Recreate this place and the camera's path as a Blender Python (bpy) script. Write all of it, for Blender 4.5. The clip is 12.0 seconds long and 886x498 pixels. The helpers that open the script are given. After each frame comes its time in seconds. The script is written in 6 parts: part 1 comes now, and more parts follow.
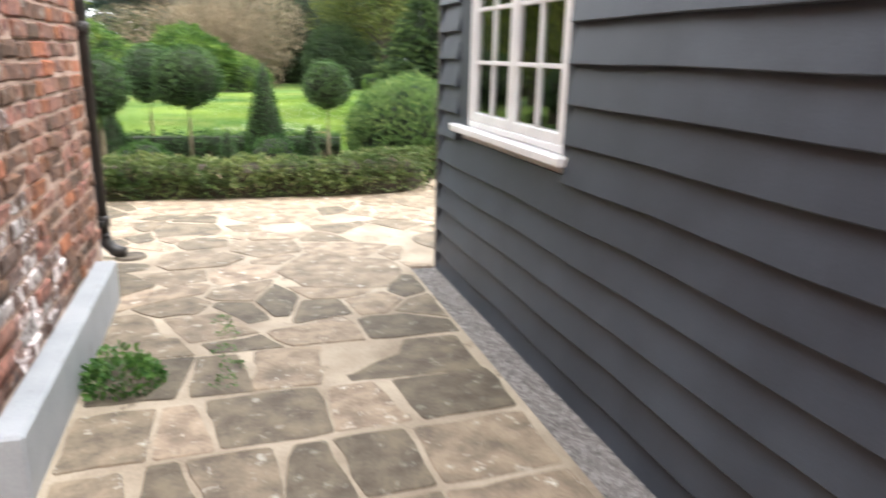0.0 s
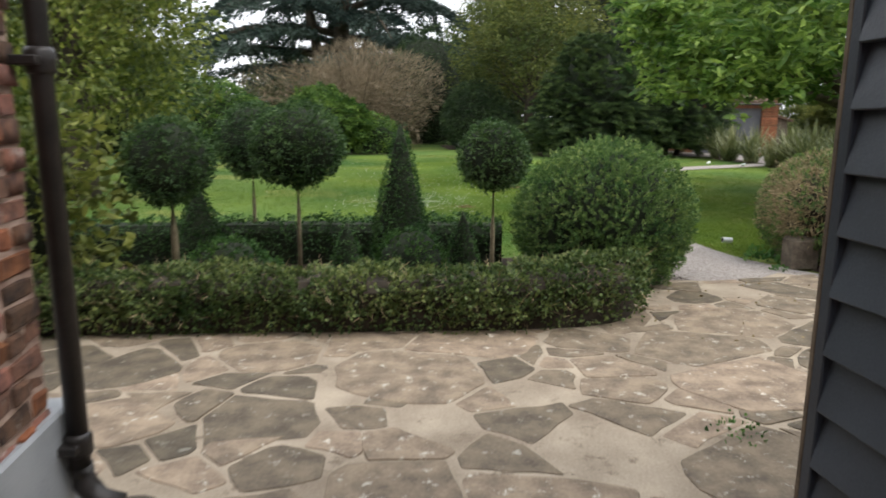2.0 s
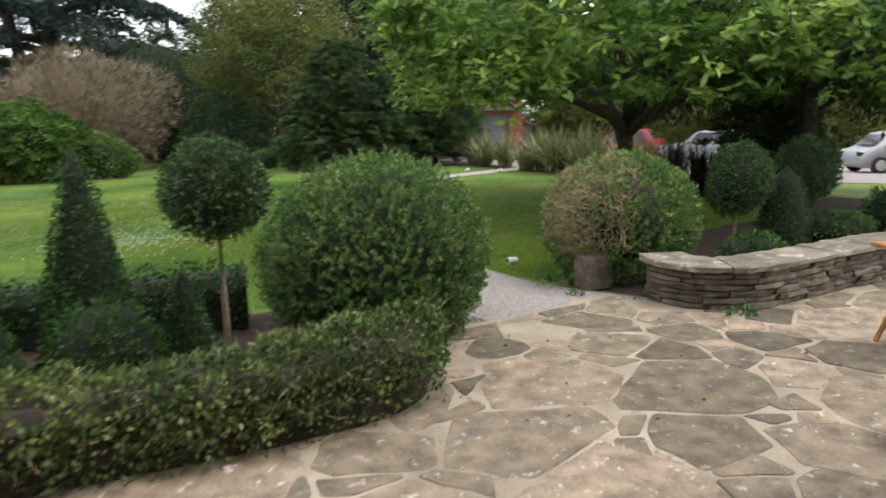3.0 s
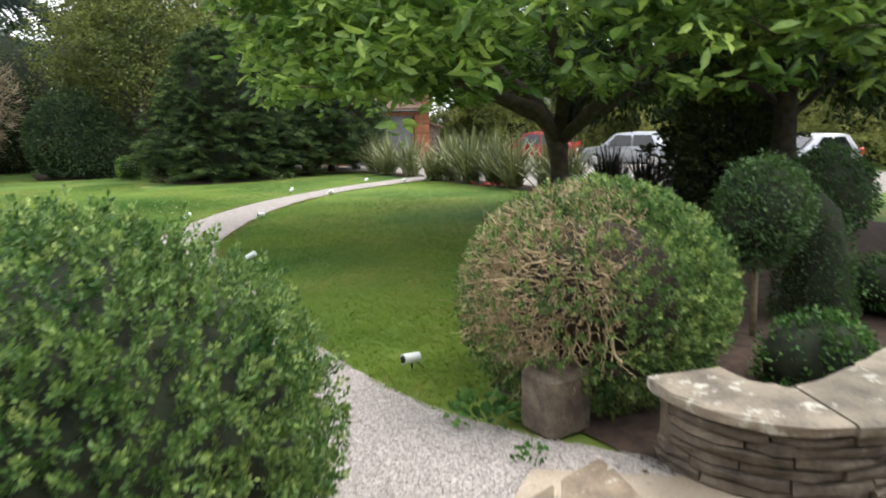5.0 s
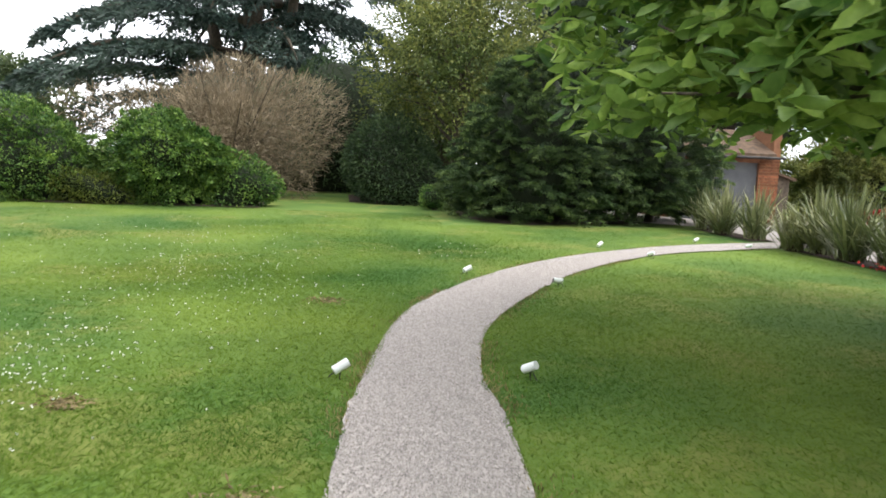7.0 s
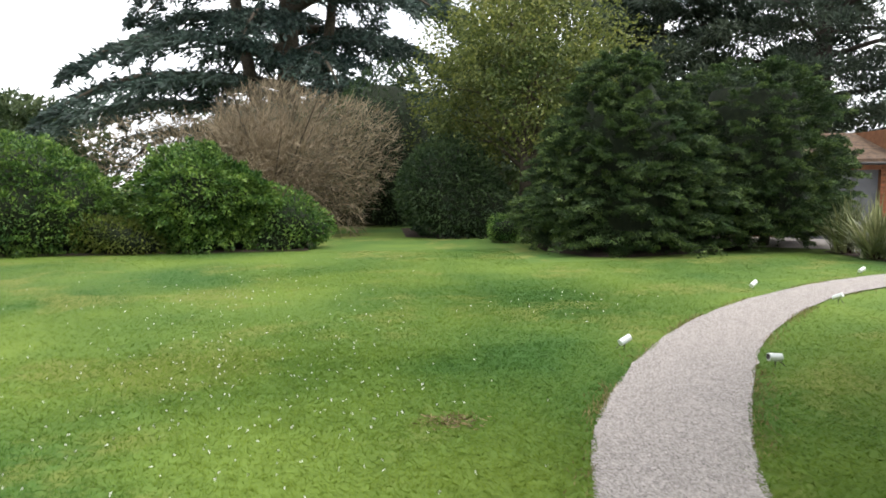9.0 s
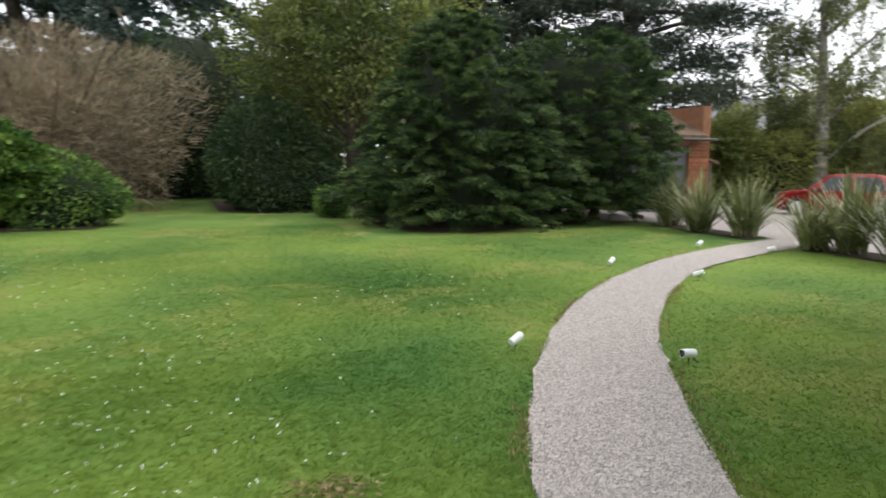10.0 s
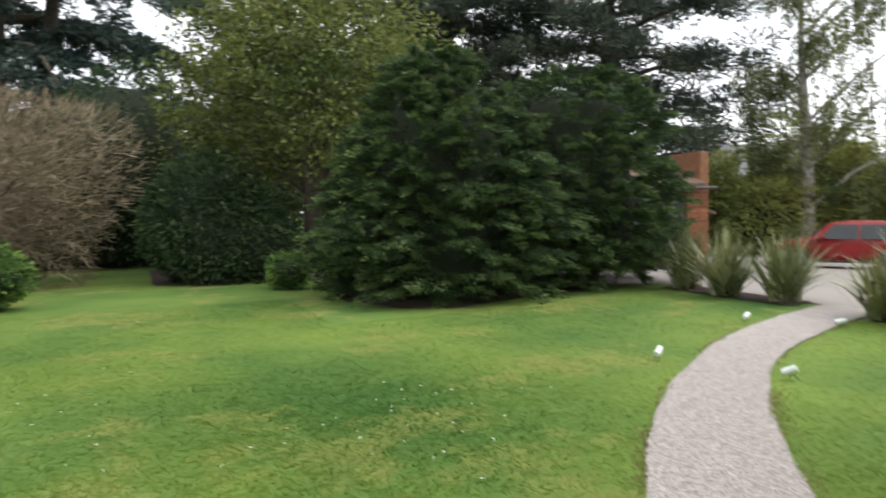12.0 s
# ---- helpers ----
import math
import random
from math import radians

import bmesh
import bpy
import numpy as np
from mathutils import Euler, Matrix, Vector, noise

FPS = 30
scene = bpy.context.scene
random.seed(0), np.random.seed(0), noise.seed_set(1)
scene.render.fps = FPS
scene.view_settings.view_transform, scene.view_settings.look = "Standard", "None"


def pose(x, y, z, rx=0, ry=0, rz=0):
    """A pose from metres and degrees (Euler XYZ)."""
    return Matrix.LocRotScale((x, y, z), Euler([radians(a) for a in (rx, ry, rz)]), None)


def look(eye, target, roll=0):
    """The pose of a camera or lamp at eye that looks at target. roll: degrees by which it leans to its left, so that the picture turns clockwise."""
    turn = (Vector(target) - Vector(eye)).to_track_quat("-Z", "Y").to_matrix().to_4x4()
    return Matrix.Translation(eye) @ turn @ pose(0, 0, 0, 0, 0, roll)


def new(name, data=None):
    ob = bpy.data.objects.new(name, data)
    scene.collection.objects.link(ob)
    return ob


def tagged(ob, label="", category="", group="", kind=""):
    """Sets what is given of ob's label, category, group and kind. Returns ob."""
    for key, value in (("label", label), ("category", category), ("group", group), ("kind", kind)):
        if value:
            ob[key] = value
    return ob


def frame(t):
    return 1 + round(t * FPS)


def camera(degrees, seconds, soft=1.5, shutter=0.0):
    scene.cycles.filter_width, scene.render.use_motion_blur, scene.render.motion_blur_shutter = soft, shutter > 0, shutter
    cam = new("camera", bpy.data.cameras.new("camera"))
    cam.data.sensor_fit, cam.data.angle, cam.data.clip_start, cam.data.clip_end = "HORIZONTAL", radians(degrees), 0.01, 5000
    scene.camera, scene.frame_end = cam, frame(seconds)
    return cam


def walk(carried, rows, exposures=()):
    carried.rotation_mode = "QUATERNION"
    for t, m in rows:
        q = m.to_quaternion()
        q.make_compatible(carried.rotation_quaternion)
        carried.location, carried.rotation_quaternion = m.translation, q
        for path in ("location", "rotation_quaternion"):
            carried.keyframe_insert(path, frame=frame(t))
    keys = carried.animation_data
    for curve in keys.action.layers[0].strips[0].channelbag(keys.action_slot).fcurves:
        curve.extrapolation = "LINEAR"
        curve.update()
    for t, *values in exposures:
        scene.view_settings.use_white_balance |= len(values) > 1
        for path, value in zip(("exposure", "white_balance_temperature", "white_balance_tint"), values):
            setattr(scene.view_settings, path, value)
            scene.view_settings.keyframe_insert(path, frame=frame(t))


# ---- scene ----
cam = camera(65.0, 12.0, soft=1.7, shutter=0.3)
PATH = [
    (0, (-0.233, -0.453, 1.538), (0.332, 1.390, 1.003), 1.4),
    (0.5, (-0.159, 0.197, 1.573), (-0.035, 2.131, 1.080), 2.7),
    (1, (-0.157, 1.000, 1.443), (-0.045, 2.919, 0.891), 3.4),
    (1.2, (-0.138, 1.330, 1.420), (-0.016, 3.258, 0.902), 1.1),
    (1.5, (-0.117, 1.804, 1.475), (-0.007, 3.746, 1.011), 0.6),
    (2, (-0.106, 2.595, 1.503), (0.107, 4.546, 1.119), 0.4),
    (2.5, (0.053, 3.388, 1.521), (0.607, 5.274, 1.150), -2.2),
    (3, (0.368, 4.112, 1.492), (1.216, 5.887, 1.134), -1.4),
    (3.2, (0.498, 4.395, 1.498), (1.429, 6.131, 1.152), -2.7),
    (4.8, (1.848, 6.432, 1.466), (2.932, 8.068, 1.081), -2.4),
    (5.2, (2.178, 6.86, 1.534), (3.209, 8.542, 1.205), -0.0),
    (5.5, (2.395, 7.254, 1.547), (3.36, 8.969, 1.192), 1.9),
    (6, (2.77, 8.102, 1.531), (3.506, 9.952, 1.336), 6.9),
    (6.5, (2.958, 8.973, 1.507), (3.227, 10.944, 1.301), 7.3),
    (7, (3.058, 9.695, 1.498), (3.35, 11.657, 1.239), 2.5),
    (7.5, (3.098, 10.507, 1.484), (3.268, 12.487, 1.257), 4.3),
    (7.7, (3.074, 10.819, 1.466), (3.201, 12.8, 1.215), 4.1),
    (9.3, (2.308, 12.91, 1.523), (2.542, 14.888, 1.336), -1.7),
    (9.5, (2.244, 13.184, 1.511), (2.598, 15.135, 1.25), 0.0),
    (10, (2.334, 13.962, 1.464), (3.044, 15.812, 1.193), 0.6),
    (10.5, (2.539, 14.720, 1.417), (3.581, 16.406, 1.146), -1.0),
    (11, (2.848, 15.319, 1.404), (4.032, 16.914, 1.176), -2.1),
    (11.5, (3.056, 15.880, 1.423), (4.155, 17.541, 1.245), -3.5),
    (12, (2.970, 16.312, 1.540), (3.781, 18.136, 1.420), -0.8),
]
walk(cam, [(t, look(eye, target, roll)) for t, eye, target, roll in PATH], exposures=[(0.0, 2.05), (0.5, 1.68), (1.0, 1.38), (2.0, 0.56), (3.0, 0.66), (5.0, 1.05), (6.5, 1.05), (9.5, 0.75), (10.5, 0.5), (11.5, 0.45), (12.0, 0.65)])

# ---- light: a bright overcast sky and one soft sun ----
world = bpy.data.worlds.new("overcast_sky")
scene.world = world
world.use_nodes = True
wn, wl = world.node_tree.nodes, world.node_tree.links
wn.clear()
sky = wn.new("ShaderNodeTexSky")
sky.sky_type, sky.sun_disc = "NISHITA", False
sky.sun_elevation, sky.sun_rotation = radians(56), radians(116)
sky.dust_density, sky.ozone_density = 3.0, 1.0
cloud_at = wn.new("ShaderNodeTexCoord")
cloud = wn.new("ShaderNodeTexNoise")
cloud.inputs["Scale"].default_value, cloud.inputs["Detail"].default_value = 2.2, 6
wl.new(cloud_at.outputs["Generated"], cloud.inputs["Vector"])
tone = wn.new("ShaderNodeValToRGB")
tone.color_ramp.elements[0].position, tone.color_ramp.elements[0].color = 0.3, (7.6, 7.9, 8.6, 1)
tone.color_ramp.elements[1].position, tone.color_ramp.elements[1].color = 0.65, (11.5, 11.5, 11.6, 1)
wl.new(cloud.outputs["Fac"], tone.inputs["Fac"])
cover = wn.new("ShaderNodeMix")
cover.data_type = "RGBA"
cover.inputs[0].default_value = 0.85
wl.new(sky.outputs[0], cover.inputs[6])
wl.new(tone.outputs[0], cover.inputs[7])
glow = wn.new("ShaderNodeBackground")
glow.inputs["Strength"].default_value = 0.14
wl.new(cover.outputs[2], glow.inputs["Color"])
out = wn.new("ShaderNodeOutputWorld")
wl.new(glow.outputs[0], out.inputs["Surface"])

sun_data = bpy.data.lights.new("sun", "SUN")
sun_data.energy, sun_data.angle, sun_data.color = 0.9, radians(20), (1.0, 0.96, 0.9)
sun = new("sun", sun_data)
sun.matrix_world = look((24, -12, 40), (0, 0, 0))
# ---- end of light ----

# ---- materials ----
def material(name, dark, light, scale=6.0, detail=6.0, rough=0.8, bump=0.2, fine=60.0, metal=0.0, per_object=0.0, per_island=0.0, spots=None, spot_scale=9.0, spot_at=0.62, coords="Object", tint=0.03, low_tint=0.1):
    """A surface of two tones mixed by noise at two sizes, with relief, spots and a change from piece to piece."""
    m = bpy.data.materials.new(name)
    m.use_nodes = True
    n, l = m.node_tree.nodes, m.node_tree.links
    p = n["Principled BSDF"]
    p.inputs["Metallic"].default_value = metal
    where = n.new("ShaderNodeTexCoord")
    if coords == "World":
        where = n.new("ShaderNodeNewGeometry")
        at = where.outputs["Position"]
    else:
        at = where.outputs["Object"]
    big, small = n.new("ShaderNodeTexNoise"), n.new("ShaderNodeTexNoise")
    big.inputs["Scale"].default_value, big.inputs["Detail"].default_value = scale, detail
    small.inputs["Scale"].default_value, small.inputs["Detail"].default_value = fine, 3
    l.new(at, big.inputs["Vector"]), l.new(at, small.inputs["Vector"])
    ramp = n.new("ShaderNodeValToRGB")
    ramp.color_ramp.elements[0].position, ramp.color_ramp.elements[0].color = 0.32, (*dark, 1)
    ramp.color_ramp.elements[1].position, ramp.color_ramp.elements[1].color = 0.68, (*light, 1)
    sum_ = n.new("ShaderNodeMath")
    sum_.operation = "MULTIPLY_ADD"
    l.new(small.outputs["Fac"], sum_.inputs[0])
    sum_.inputs[1].default_value = 0.35
    shift = n.new("ShaderNodeMath")
    shift.operation = "SUBTRACT"
    l.new(big.outputs["Fac"], shift.inputs[0])
    shift.inputs[1].default_value = 0.175
    l.new(shift.outputs[0], sum_.inputs[2])
    l.new(sum_.outputs[0], ramp.inputs["Fac"])
    colour = ramp.outputs["Color"]
    if spots:
        sp = n.new("ShaderNodeTexNoise")
        sp.inputs["Scale"].default_value, sp.inputs["Detail"].default_value, sp.inputs["Roughness"].default_value = spot_scale, 8, 0.7
        l.new(at, sp.inputs["Vector"])
        cut = n.new("ShaderNodeMapRange")
        cut.inputs["From Min"].default_value, cut.inputs["From Max"].default_value = spot_at, spot_at + 0.07
        l.new(sp.outputs["Fac"], cut.inputs["Value"])
        mix = n.new("ShaderNodeMix")
        mix.data_type = "RGBA"
        l.new(cut.outputs[0], mix.inputs[0]), l.new(colour, mix.inputs[6])
        mix.inputs[7].default_value = (*spots, 1)
        colour = mix.outputs[2]
    if per_object or per_island:
        hsv = n.new("ShaderNodeHueSaturation")
        info = n.new("ShaderNodeObjectInfo" if per_object else "ShaderNodeNewGeometry")
        reach = n.new("ShaderNodeMapRange")
        a = per_object or per_island
        reach.inputs["To Min"].default_value, reach.inputs["To Max"].default_value = 1 - a, 1 + a
        l.new(info.outputs["Random" if per_object else "Random Per Island"], reach.inputs["Value"])
        l.new(reach.outputs[0], hsv.inputs["Value"])
        hue = n.new("ShaderNodeMapRange")
        hue.inputs["To Min"].default_value, hue.inputs["To Max"].default_value = 0.5 + tint * a, 0.5 - tint * a * low_tint
        l.new(info.outputs["Random" if per_object else "Random Per Island"], hue.inputs["Value"])
        l.new(hue.outputs[0], hsv.inputs["Hue"])
        l.new(colour, hsv.inputs["Color"])
        colour = hsv.outputs[0]
    l.new(colour, p.inputs["Base Color"])
    p.inputs["Roughness"].default_value = rough
    if bump:
        b = n.new("ShaderNodeBump")
        b.inputs["Strength"].default_value, b.inputs["Distance"].default_value = bump, 0.01
        l.new(sum_.outputs[0], b.inputs["Height"])
        l.new(b.outputs[0], p.inputs["Normal"])
    return m


def foliage(name, dark, light, clump=2.5, gloss=0.5, through_light=0.25, spread=0.45, spec=0.35):
    """Leaves: two greens by clumps, a change from leaf to leaf, and light that comes through."""
    m = material(name, dark, light, clump, 3, gloss, 0, 30, per_island=spread, coords="World", tint=0.04, low_tint=1.0)
    n, l = m.node_tree.nodes, m.node_tree.links
    p, end = n["Principled BSDF"], n["Material Output"]
    p.inputs["Specular IOR Level"].default_value = spec
    source = p.inputs["Base Color"].links[0].from_socket
    thin = n.new("ShaderNodeBsdfTranslucent")
    l.new(source, thin.inputs["Color"])
    mix = n.new("ShaderNodeMixShader")
    mix.inputs[0].default_value = through_light
    l.new(p.outputs[0], mix.inputs[1]), l.new(thin.outputs[0], mix.inputs[2])
    l.new(mix.outputs[0], end.inputs["Surface"])
    return m


M = {
    "flag": material("sandstone_flag", (0.125, 0.094, 0.067), (0.29, 0.222, 0.156), 7, 10, 0.78, 0.9, 55, per_object=0.5, spots=(0.47, 0.43, 0.36), spot_scale=12, spot_at=0.585, coords="World"),
    "mortar": material("sandy_mortar", (0.25, 0.2, 0.145), (0.47, 0.395, 0.3), 2.2, 8, 0.9, 0.7, 70, spots=(0.2, 0.16, 0.115), spot_scale=5, spot_at=0.58),
    "brick": material("old_red_brick", (0.062, 0.033, 0.029), (0.235, 0.103, 0.074), 16, 8, 0.95, 1.0, 60, per_object=0.55, spots=(0.34, 0.28, 0.25), spot_scale=6, spot_at=0.6, coords="World", tint=0.05),
    "brick_rest": material("old_red_brick_rest", (0.062, 0.033, 0.029), (0.235, 0.103, 0.074), 16, 8, 0.95, 1.0, 60, per_island=0.55, spots=(0.34, 0.28, 0.25), spot_scale=6, spot_at=0.6, coords="World", tint=0.05),
    "brick_orange": material("orange_red_brick", (0.14, 0.045, 0.024), (0.32, 0.115, 0.055), 16, 8, 0.95, 1.0, 60, per_object=0.35, spots=(0.12, 0.06, 0.045), spot_scale=9, spot_at=0.58, coords="World"),
    "brick_salt": material("salt_stained_brick", (0.07, 0.045, 0.04), (0.22, 0.13, 0.11), 14, 8, 0.95, 1.0, 60, per_object=0.45, spots=(0.6, 0.55, 0.55), spot_scale=7, spot_at=0.5, coords="World"),
    # dark bark, blackened further to carry the shade under dense crowns
    "dark_bark": material("dark_bark_with_shade", (0.016, 0.013, 0.01), (0.05, 0.04, 0.03), 12, 8, 0.95, 1.0, 60),
    "lime": material("lime_mortar", (0.24, 0.15, 0.115), (0.46, 0.34, 0.28), 8, 6, 0.95, 0.8, 80),
    "plinth": material("grey_render", (0.27, 0.29, 0.31), (0.35, 0.37, 0.39), 3, 5, 0.6, 0.12, 90, spots=(0.24, 0.25, 0.25), spot_scale=5),
    "board": material("dark_grey_painted_board", (0.027, 0.034, 0.046), (0.044, 0.055, 0.072), 2.5, 6, 0.5, 0.25, 120, per_object=0.14),
    "board_edge": material("weathered_edge", (0.08, 0.06, 0.04), (0.16, 0.12, 0.08), 9, 6, 0.8, 0.4, 80),
    "white": material("white_gloss_paint", (0.72, 0.72, 0.72), (0.82, 0.82, 0.81), 4, 4, 0.35, 0.08, 90),
    "iron": material("black_cast_iron", (0.012, 0.011, 0.011), (0.03, 0.024, 0.022), 7, 6, 0.45, 0.4, 70),
    "grit": material("grey_gravel", (0.160, 0.144, 0.136), (0.336, 0.312, 0.296), 40, 4, 0.9, 1.0, 130, per_island=0.4),
    "gravel": material("pale_pink_gravel", (0.25, 0.222, 0.202), (0.45, 0.408, 0.378), 60, 4, 0.9, 1.0, 160, per_island=0.38, spots=(0.2, 0.17, 0.14), spot_scale=2.2, spot_at=0.66),
    "lawn": material("mown_turf", (0.042, 0.112, 0.012), (0.14, 0.21, 0.026), 0.35, 6, 0.95, 0.15, 60, spots=(0.16, 0.19, 0.035), spot_scale=0.42, spot_at=0.52),
    "soil": material("dark_bark_soil", (0.025, 0.015, 0.01), (0.07, 0.042, 0.028), 12, 6, 0.95, 1.0, 70),
    "bark": material("grey_brown_bark", (0.035, 0.028, 0.02), (0.1, 0.08, 0.055), 12, 8, 0.9, 1.0, 60),
    "pale_bark": material("pale_stem_bark", (0.14, 0.11, 0.065), (0.26, 0.21, 0.13), 20, 6, 0.85, 0.6, 80),
    "birch_bark": material("birch_bark", (0.1, 0.09, 0.08), (0.48, 0.45, 0.4), 5, 6, 0.8, 0.6, 30),
    "twig": material("dead_twig", (0.22, 0.16, 0.085), (0.5, 0.39, 0.24), 9, 4, 0.85, 0.3, 60, per_island=0.4),
    # near-black: the shade deep inside foliage, put into the core's colour
    "core": material("inner_shade_shell", (0.006, 0.012, 0.004), (0.018, 0.026, 0.009), 14, 6, 0.95, 1.0, 50),
    # twig brown, darkened by the inner shade painted into it
    "core_dead": material("bare_inner_shade_shell", (0.018, 0.014, 0.009), (0.05, 0.038, 0.024), 14, 6, 0.95, 1.0, 50),
    "wallstone": material("walling_stone", (0.06, 0.045, 0.034), (0.17, 0.135, 0.1), 9, 7, 0.85, 0.8, 50, per_object=0.35, spots=(0.3, 0.29, 0.25), spot_scale=18, spot_at=0.63),
    "capstone": material("coping_stone", (0.11, 0.092, 0.072), (0.26, 0.22, 0.165), 5, 7, 0.8, 0.5, 55, per_object=0.2, spots=(0.42, 0.4, 0.34), spot_scale=7, spot_at=0.56, coords="World"),
    "darkroom": material("dim_plaster", (0.5, 0.5, 0.48), (0.62, 0.62, 0.6), 2, 4, 0.8, 0.1),
    "rooftile": material("brown_roof_tile", (0.07, 0.045, 0.03), (0.16, 0.1, 0.065), 6, 6, 0.85, 0.8, 40, per_object=0.3),
    "farbrick": material("orange_brick", (0.2, 0.085, 0.045), (0.3, 0.135, 0.07), 6, 5, 0.85, 0.4, 40, per_object=0.2),
    "greydoor": material("grey_door_paint", (0.1, 0.105, 0.115), (0.14, 0.145, 0.155), 3, 4, 0.5, 0.1),
    "render_wall": material("pale_render", (0.55, 0.55, 0.56), (0.66, 0.66, 0.66), 1, 4, 0.85, 0.2),
    "red": material("red_car_paint", (0.2, 0.012, 0.012), (0.26, 0.016, 0.015), 2, 2, 0.25, 0, 20),
    "silver": material("silver_car_paint", (0.36, 0.385, 0.42), (0.42, 0.445, 0.48), 2, 2, 0.3, 0, 20, metal=0.35),
    "dull_silver": material("grey_car_paint", (0.34, 0.35, 0.37), (0.4, 0.41, 0.43), 2, 2, 0.3, 0, 20, metal=0.35),
    "carglass": material("tinted_car_glass", (0.012, 0.014, 0.016), (0.02, 0.023, 0.026), 2, 2, 0.06, 0, 20),
    "tyre": material("black_rubber", (0.012, 0.012, 0.012), (0.025, 0.025, 0.025), 9, 3, 0.8, 0.2),
    "alloy": material("wheel_alloy", (0.42, 0.42, 0.43), (0.55, 0.55, 0.56), 5, 3, 0.35, 0, metal=0.7),
    "lens_red": material("red_lamp_lens", (0.45, 0.01, 0.01), (0.55, 0.015, 0.012), 5, 3, 0.2, 0),
    "teak": material("orange_teak", (0.3, 0.12, 0.035), (0.46, 0.2, 0.07), 12, 6, 0.55, 0.2, 60),
    "hood": material("grey_enamel", (0.1, 0.1, 0.12), (0.15, 0.15, 0.175), 4, 4, 0.45, 0.05),
    "plastic": material("white_lamp_plastic", (0.66, 0.7, 0.68), (0.78, 0.8, 0.78), 10, 4, 0.4, 0.05, spots=(0.4, 0.42, 0.36), spot_scale=14, spot_at=0.68),
    "petal": material("white_clover_petal", (0.62, 0.64, 0.56), (0.8, 0.8, 0.74), 10, 3, 0.8, 0, per_island=0.12),
    "dead_leaf": material("brown_fallen_leaf", (0.14, 0.1, 0.045), (0.3, 0.23, 0.11), 10, 4, 0.8, 0.2, per_island=0.4),
    "red_flower": material("red_bloom", (0.5, 0.02, 0.02), (0.6, 0.05, 0.04), 10, 3, 0.7, 0),
    "box": foliage("box_leaf", (0.026, 0.081, 0.016), (0.078, 0.169, 0.034)),
    "box_near": foliage("young_box_leaf", (0.04, 0.11, 0.026), (0.17, 0.27, 0.075), 5),
    "box_tip": foliage("pale_box_shoot", (0.11, 0.21, 0.05), (0.31, 0.4, 0.13), 4, 0.45, 0.35),
    "topiary": foliage("clipped_leaf", (0.03, 0.075, 0.02), (0.075, 0.14, 0.042)),
    "yewcone": foliage("yew_green", (0.024, 0.070, 0.016), (0.061, 0.135, 0.032)),
    "ivy": foliage("ivy_leaf", (0.042, 0.09, 0.022), (0.165, 0.215, 0.068), 1.6, spread=0.62),
    "magnolia": foliage("magnolia_leaf", (0.065, 0.155, 0.024), (0.28, 0.41, 0.092), 1.3, 0.4, 0.45, 0.5),
    "darkyew": foliage("dark_yew_needles", (0.019, 0.044, 0.017), (0.068, 0.112, 0.04), 2.2),
    "yew_tip": foliage("young_yew_needles", (0.038, 0.08, 0.024), (0.135, 0.195, 0.058), 1.4),
    "holly": foliage("olive_leaf", (0.06, 0.095, 0.022), (0.21, 0.235, 0.06), 0.6, 0.5, 0.4),
    "laurel": foliage("laurel_leaf", (0.03, 0.09, 0.018), (0.16, 0.27, 0.05), 1.6, spread=0.6),
    "cedar": foliage("blue_green_needles", (0.02, 0.043, 0.037), (0.075, 0.108, 0.085), 0.4),
    "pine": foliage("dark_pine_needles", (0.02, 0.038, 0.027), (0.075, 0.1, 0.062), 0.4),
    "birch": foliage("birch_leaf", (0.07, 0.095, 0.03), (0.19, 0.21, 0.08), 0.5),
    "bamboo": foliage("bamboo_leaf", (0.12, 0.16, 0.04), (0.34, 0.36, 0.11), 0.5, 0.5, 0.35),
    "phormium": foliage("flax_leaf", (0.1, 0.13, 0.05), (0.26, 0.27, 0.13), 1.2, 0.4, 0.15, 0.35),
    "phormium_dark": foliage("dark_flax_leaf", (0.03, 0.025, 0.03), (0.075, 0.07, 0.065), 1.2, 0.4, 0.1, 0.35),
    "wood_far": foliage("far_wood_leaf", (0.03, 0.058, 0.022), (0.1, 0.135, 0.045), 0.25),
    "yellow_leaf": foliage("yellow_green_leaf", (0.07, 0.11, 0.018), (0.2, 0.23, 0.05), 0.8, 0.5, 0.35),
    "dry_grass": foliage("dry_grass_blade", (0.16, 0.13, 0.05), (0.34, 0.28, 0.13), 1.5, 0.7, 0.25),
    "grass": foliage("grass_blade", (0.04, 0.108, 0.011), (0.17, 0.245, 0.03), 0.35, 0.7, 0.35, 0.1, 0.12),
    "weed": foliage("weed_leaf", (0.04, 0.11, 0.02), (0.1, 0.22, 0.05), 4, 0.5, 0.3),
}


def glass_material(name):
    m = bpy.data.materials.new(name)
    m.use_nodes = True
    n, l = m.node_tree.nodes, m.node_tree.links
    n.remove(n["Principled BSDF"])
    clear, shine, mix, fres = n.new("ShaderNodeBsdfTransparent"), n.new("ShaderNodeBsdfGlossy"), n.new("ShaderNodeMixShader"), n.new("ShaderNodeFresnel")
    clear.inputs["Color"].default_value = (0.86, 0.9, 0.88, 1)
    shine.inputs["Roughness"].default_value = 0.01
    fres.inputs["IOR"].default_value = 2.8
    l.new(fres.outputs[0], mix.inputs[0]), l.new(clear.outputs[0], mix.inputs[1]), l.new(shine.outputs[0], mix.inputs[2])
    l.new(mix.outputs[0], n["Material Output"].inputs["Surface"])
    return m


M["glass"] = glass_material("window_glass")


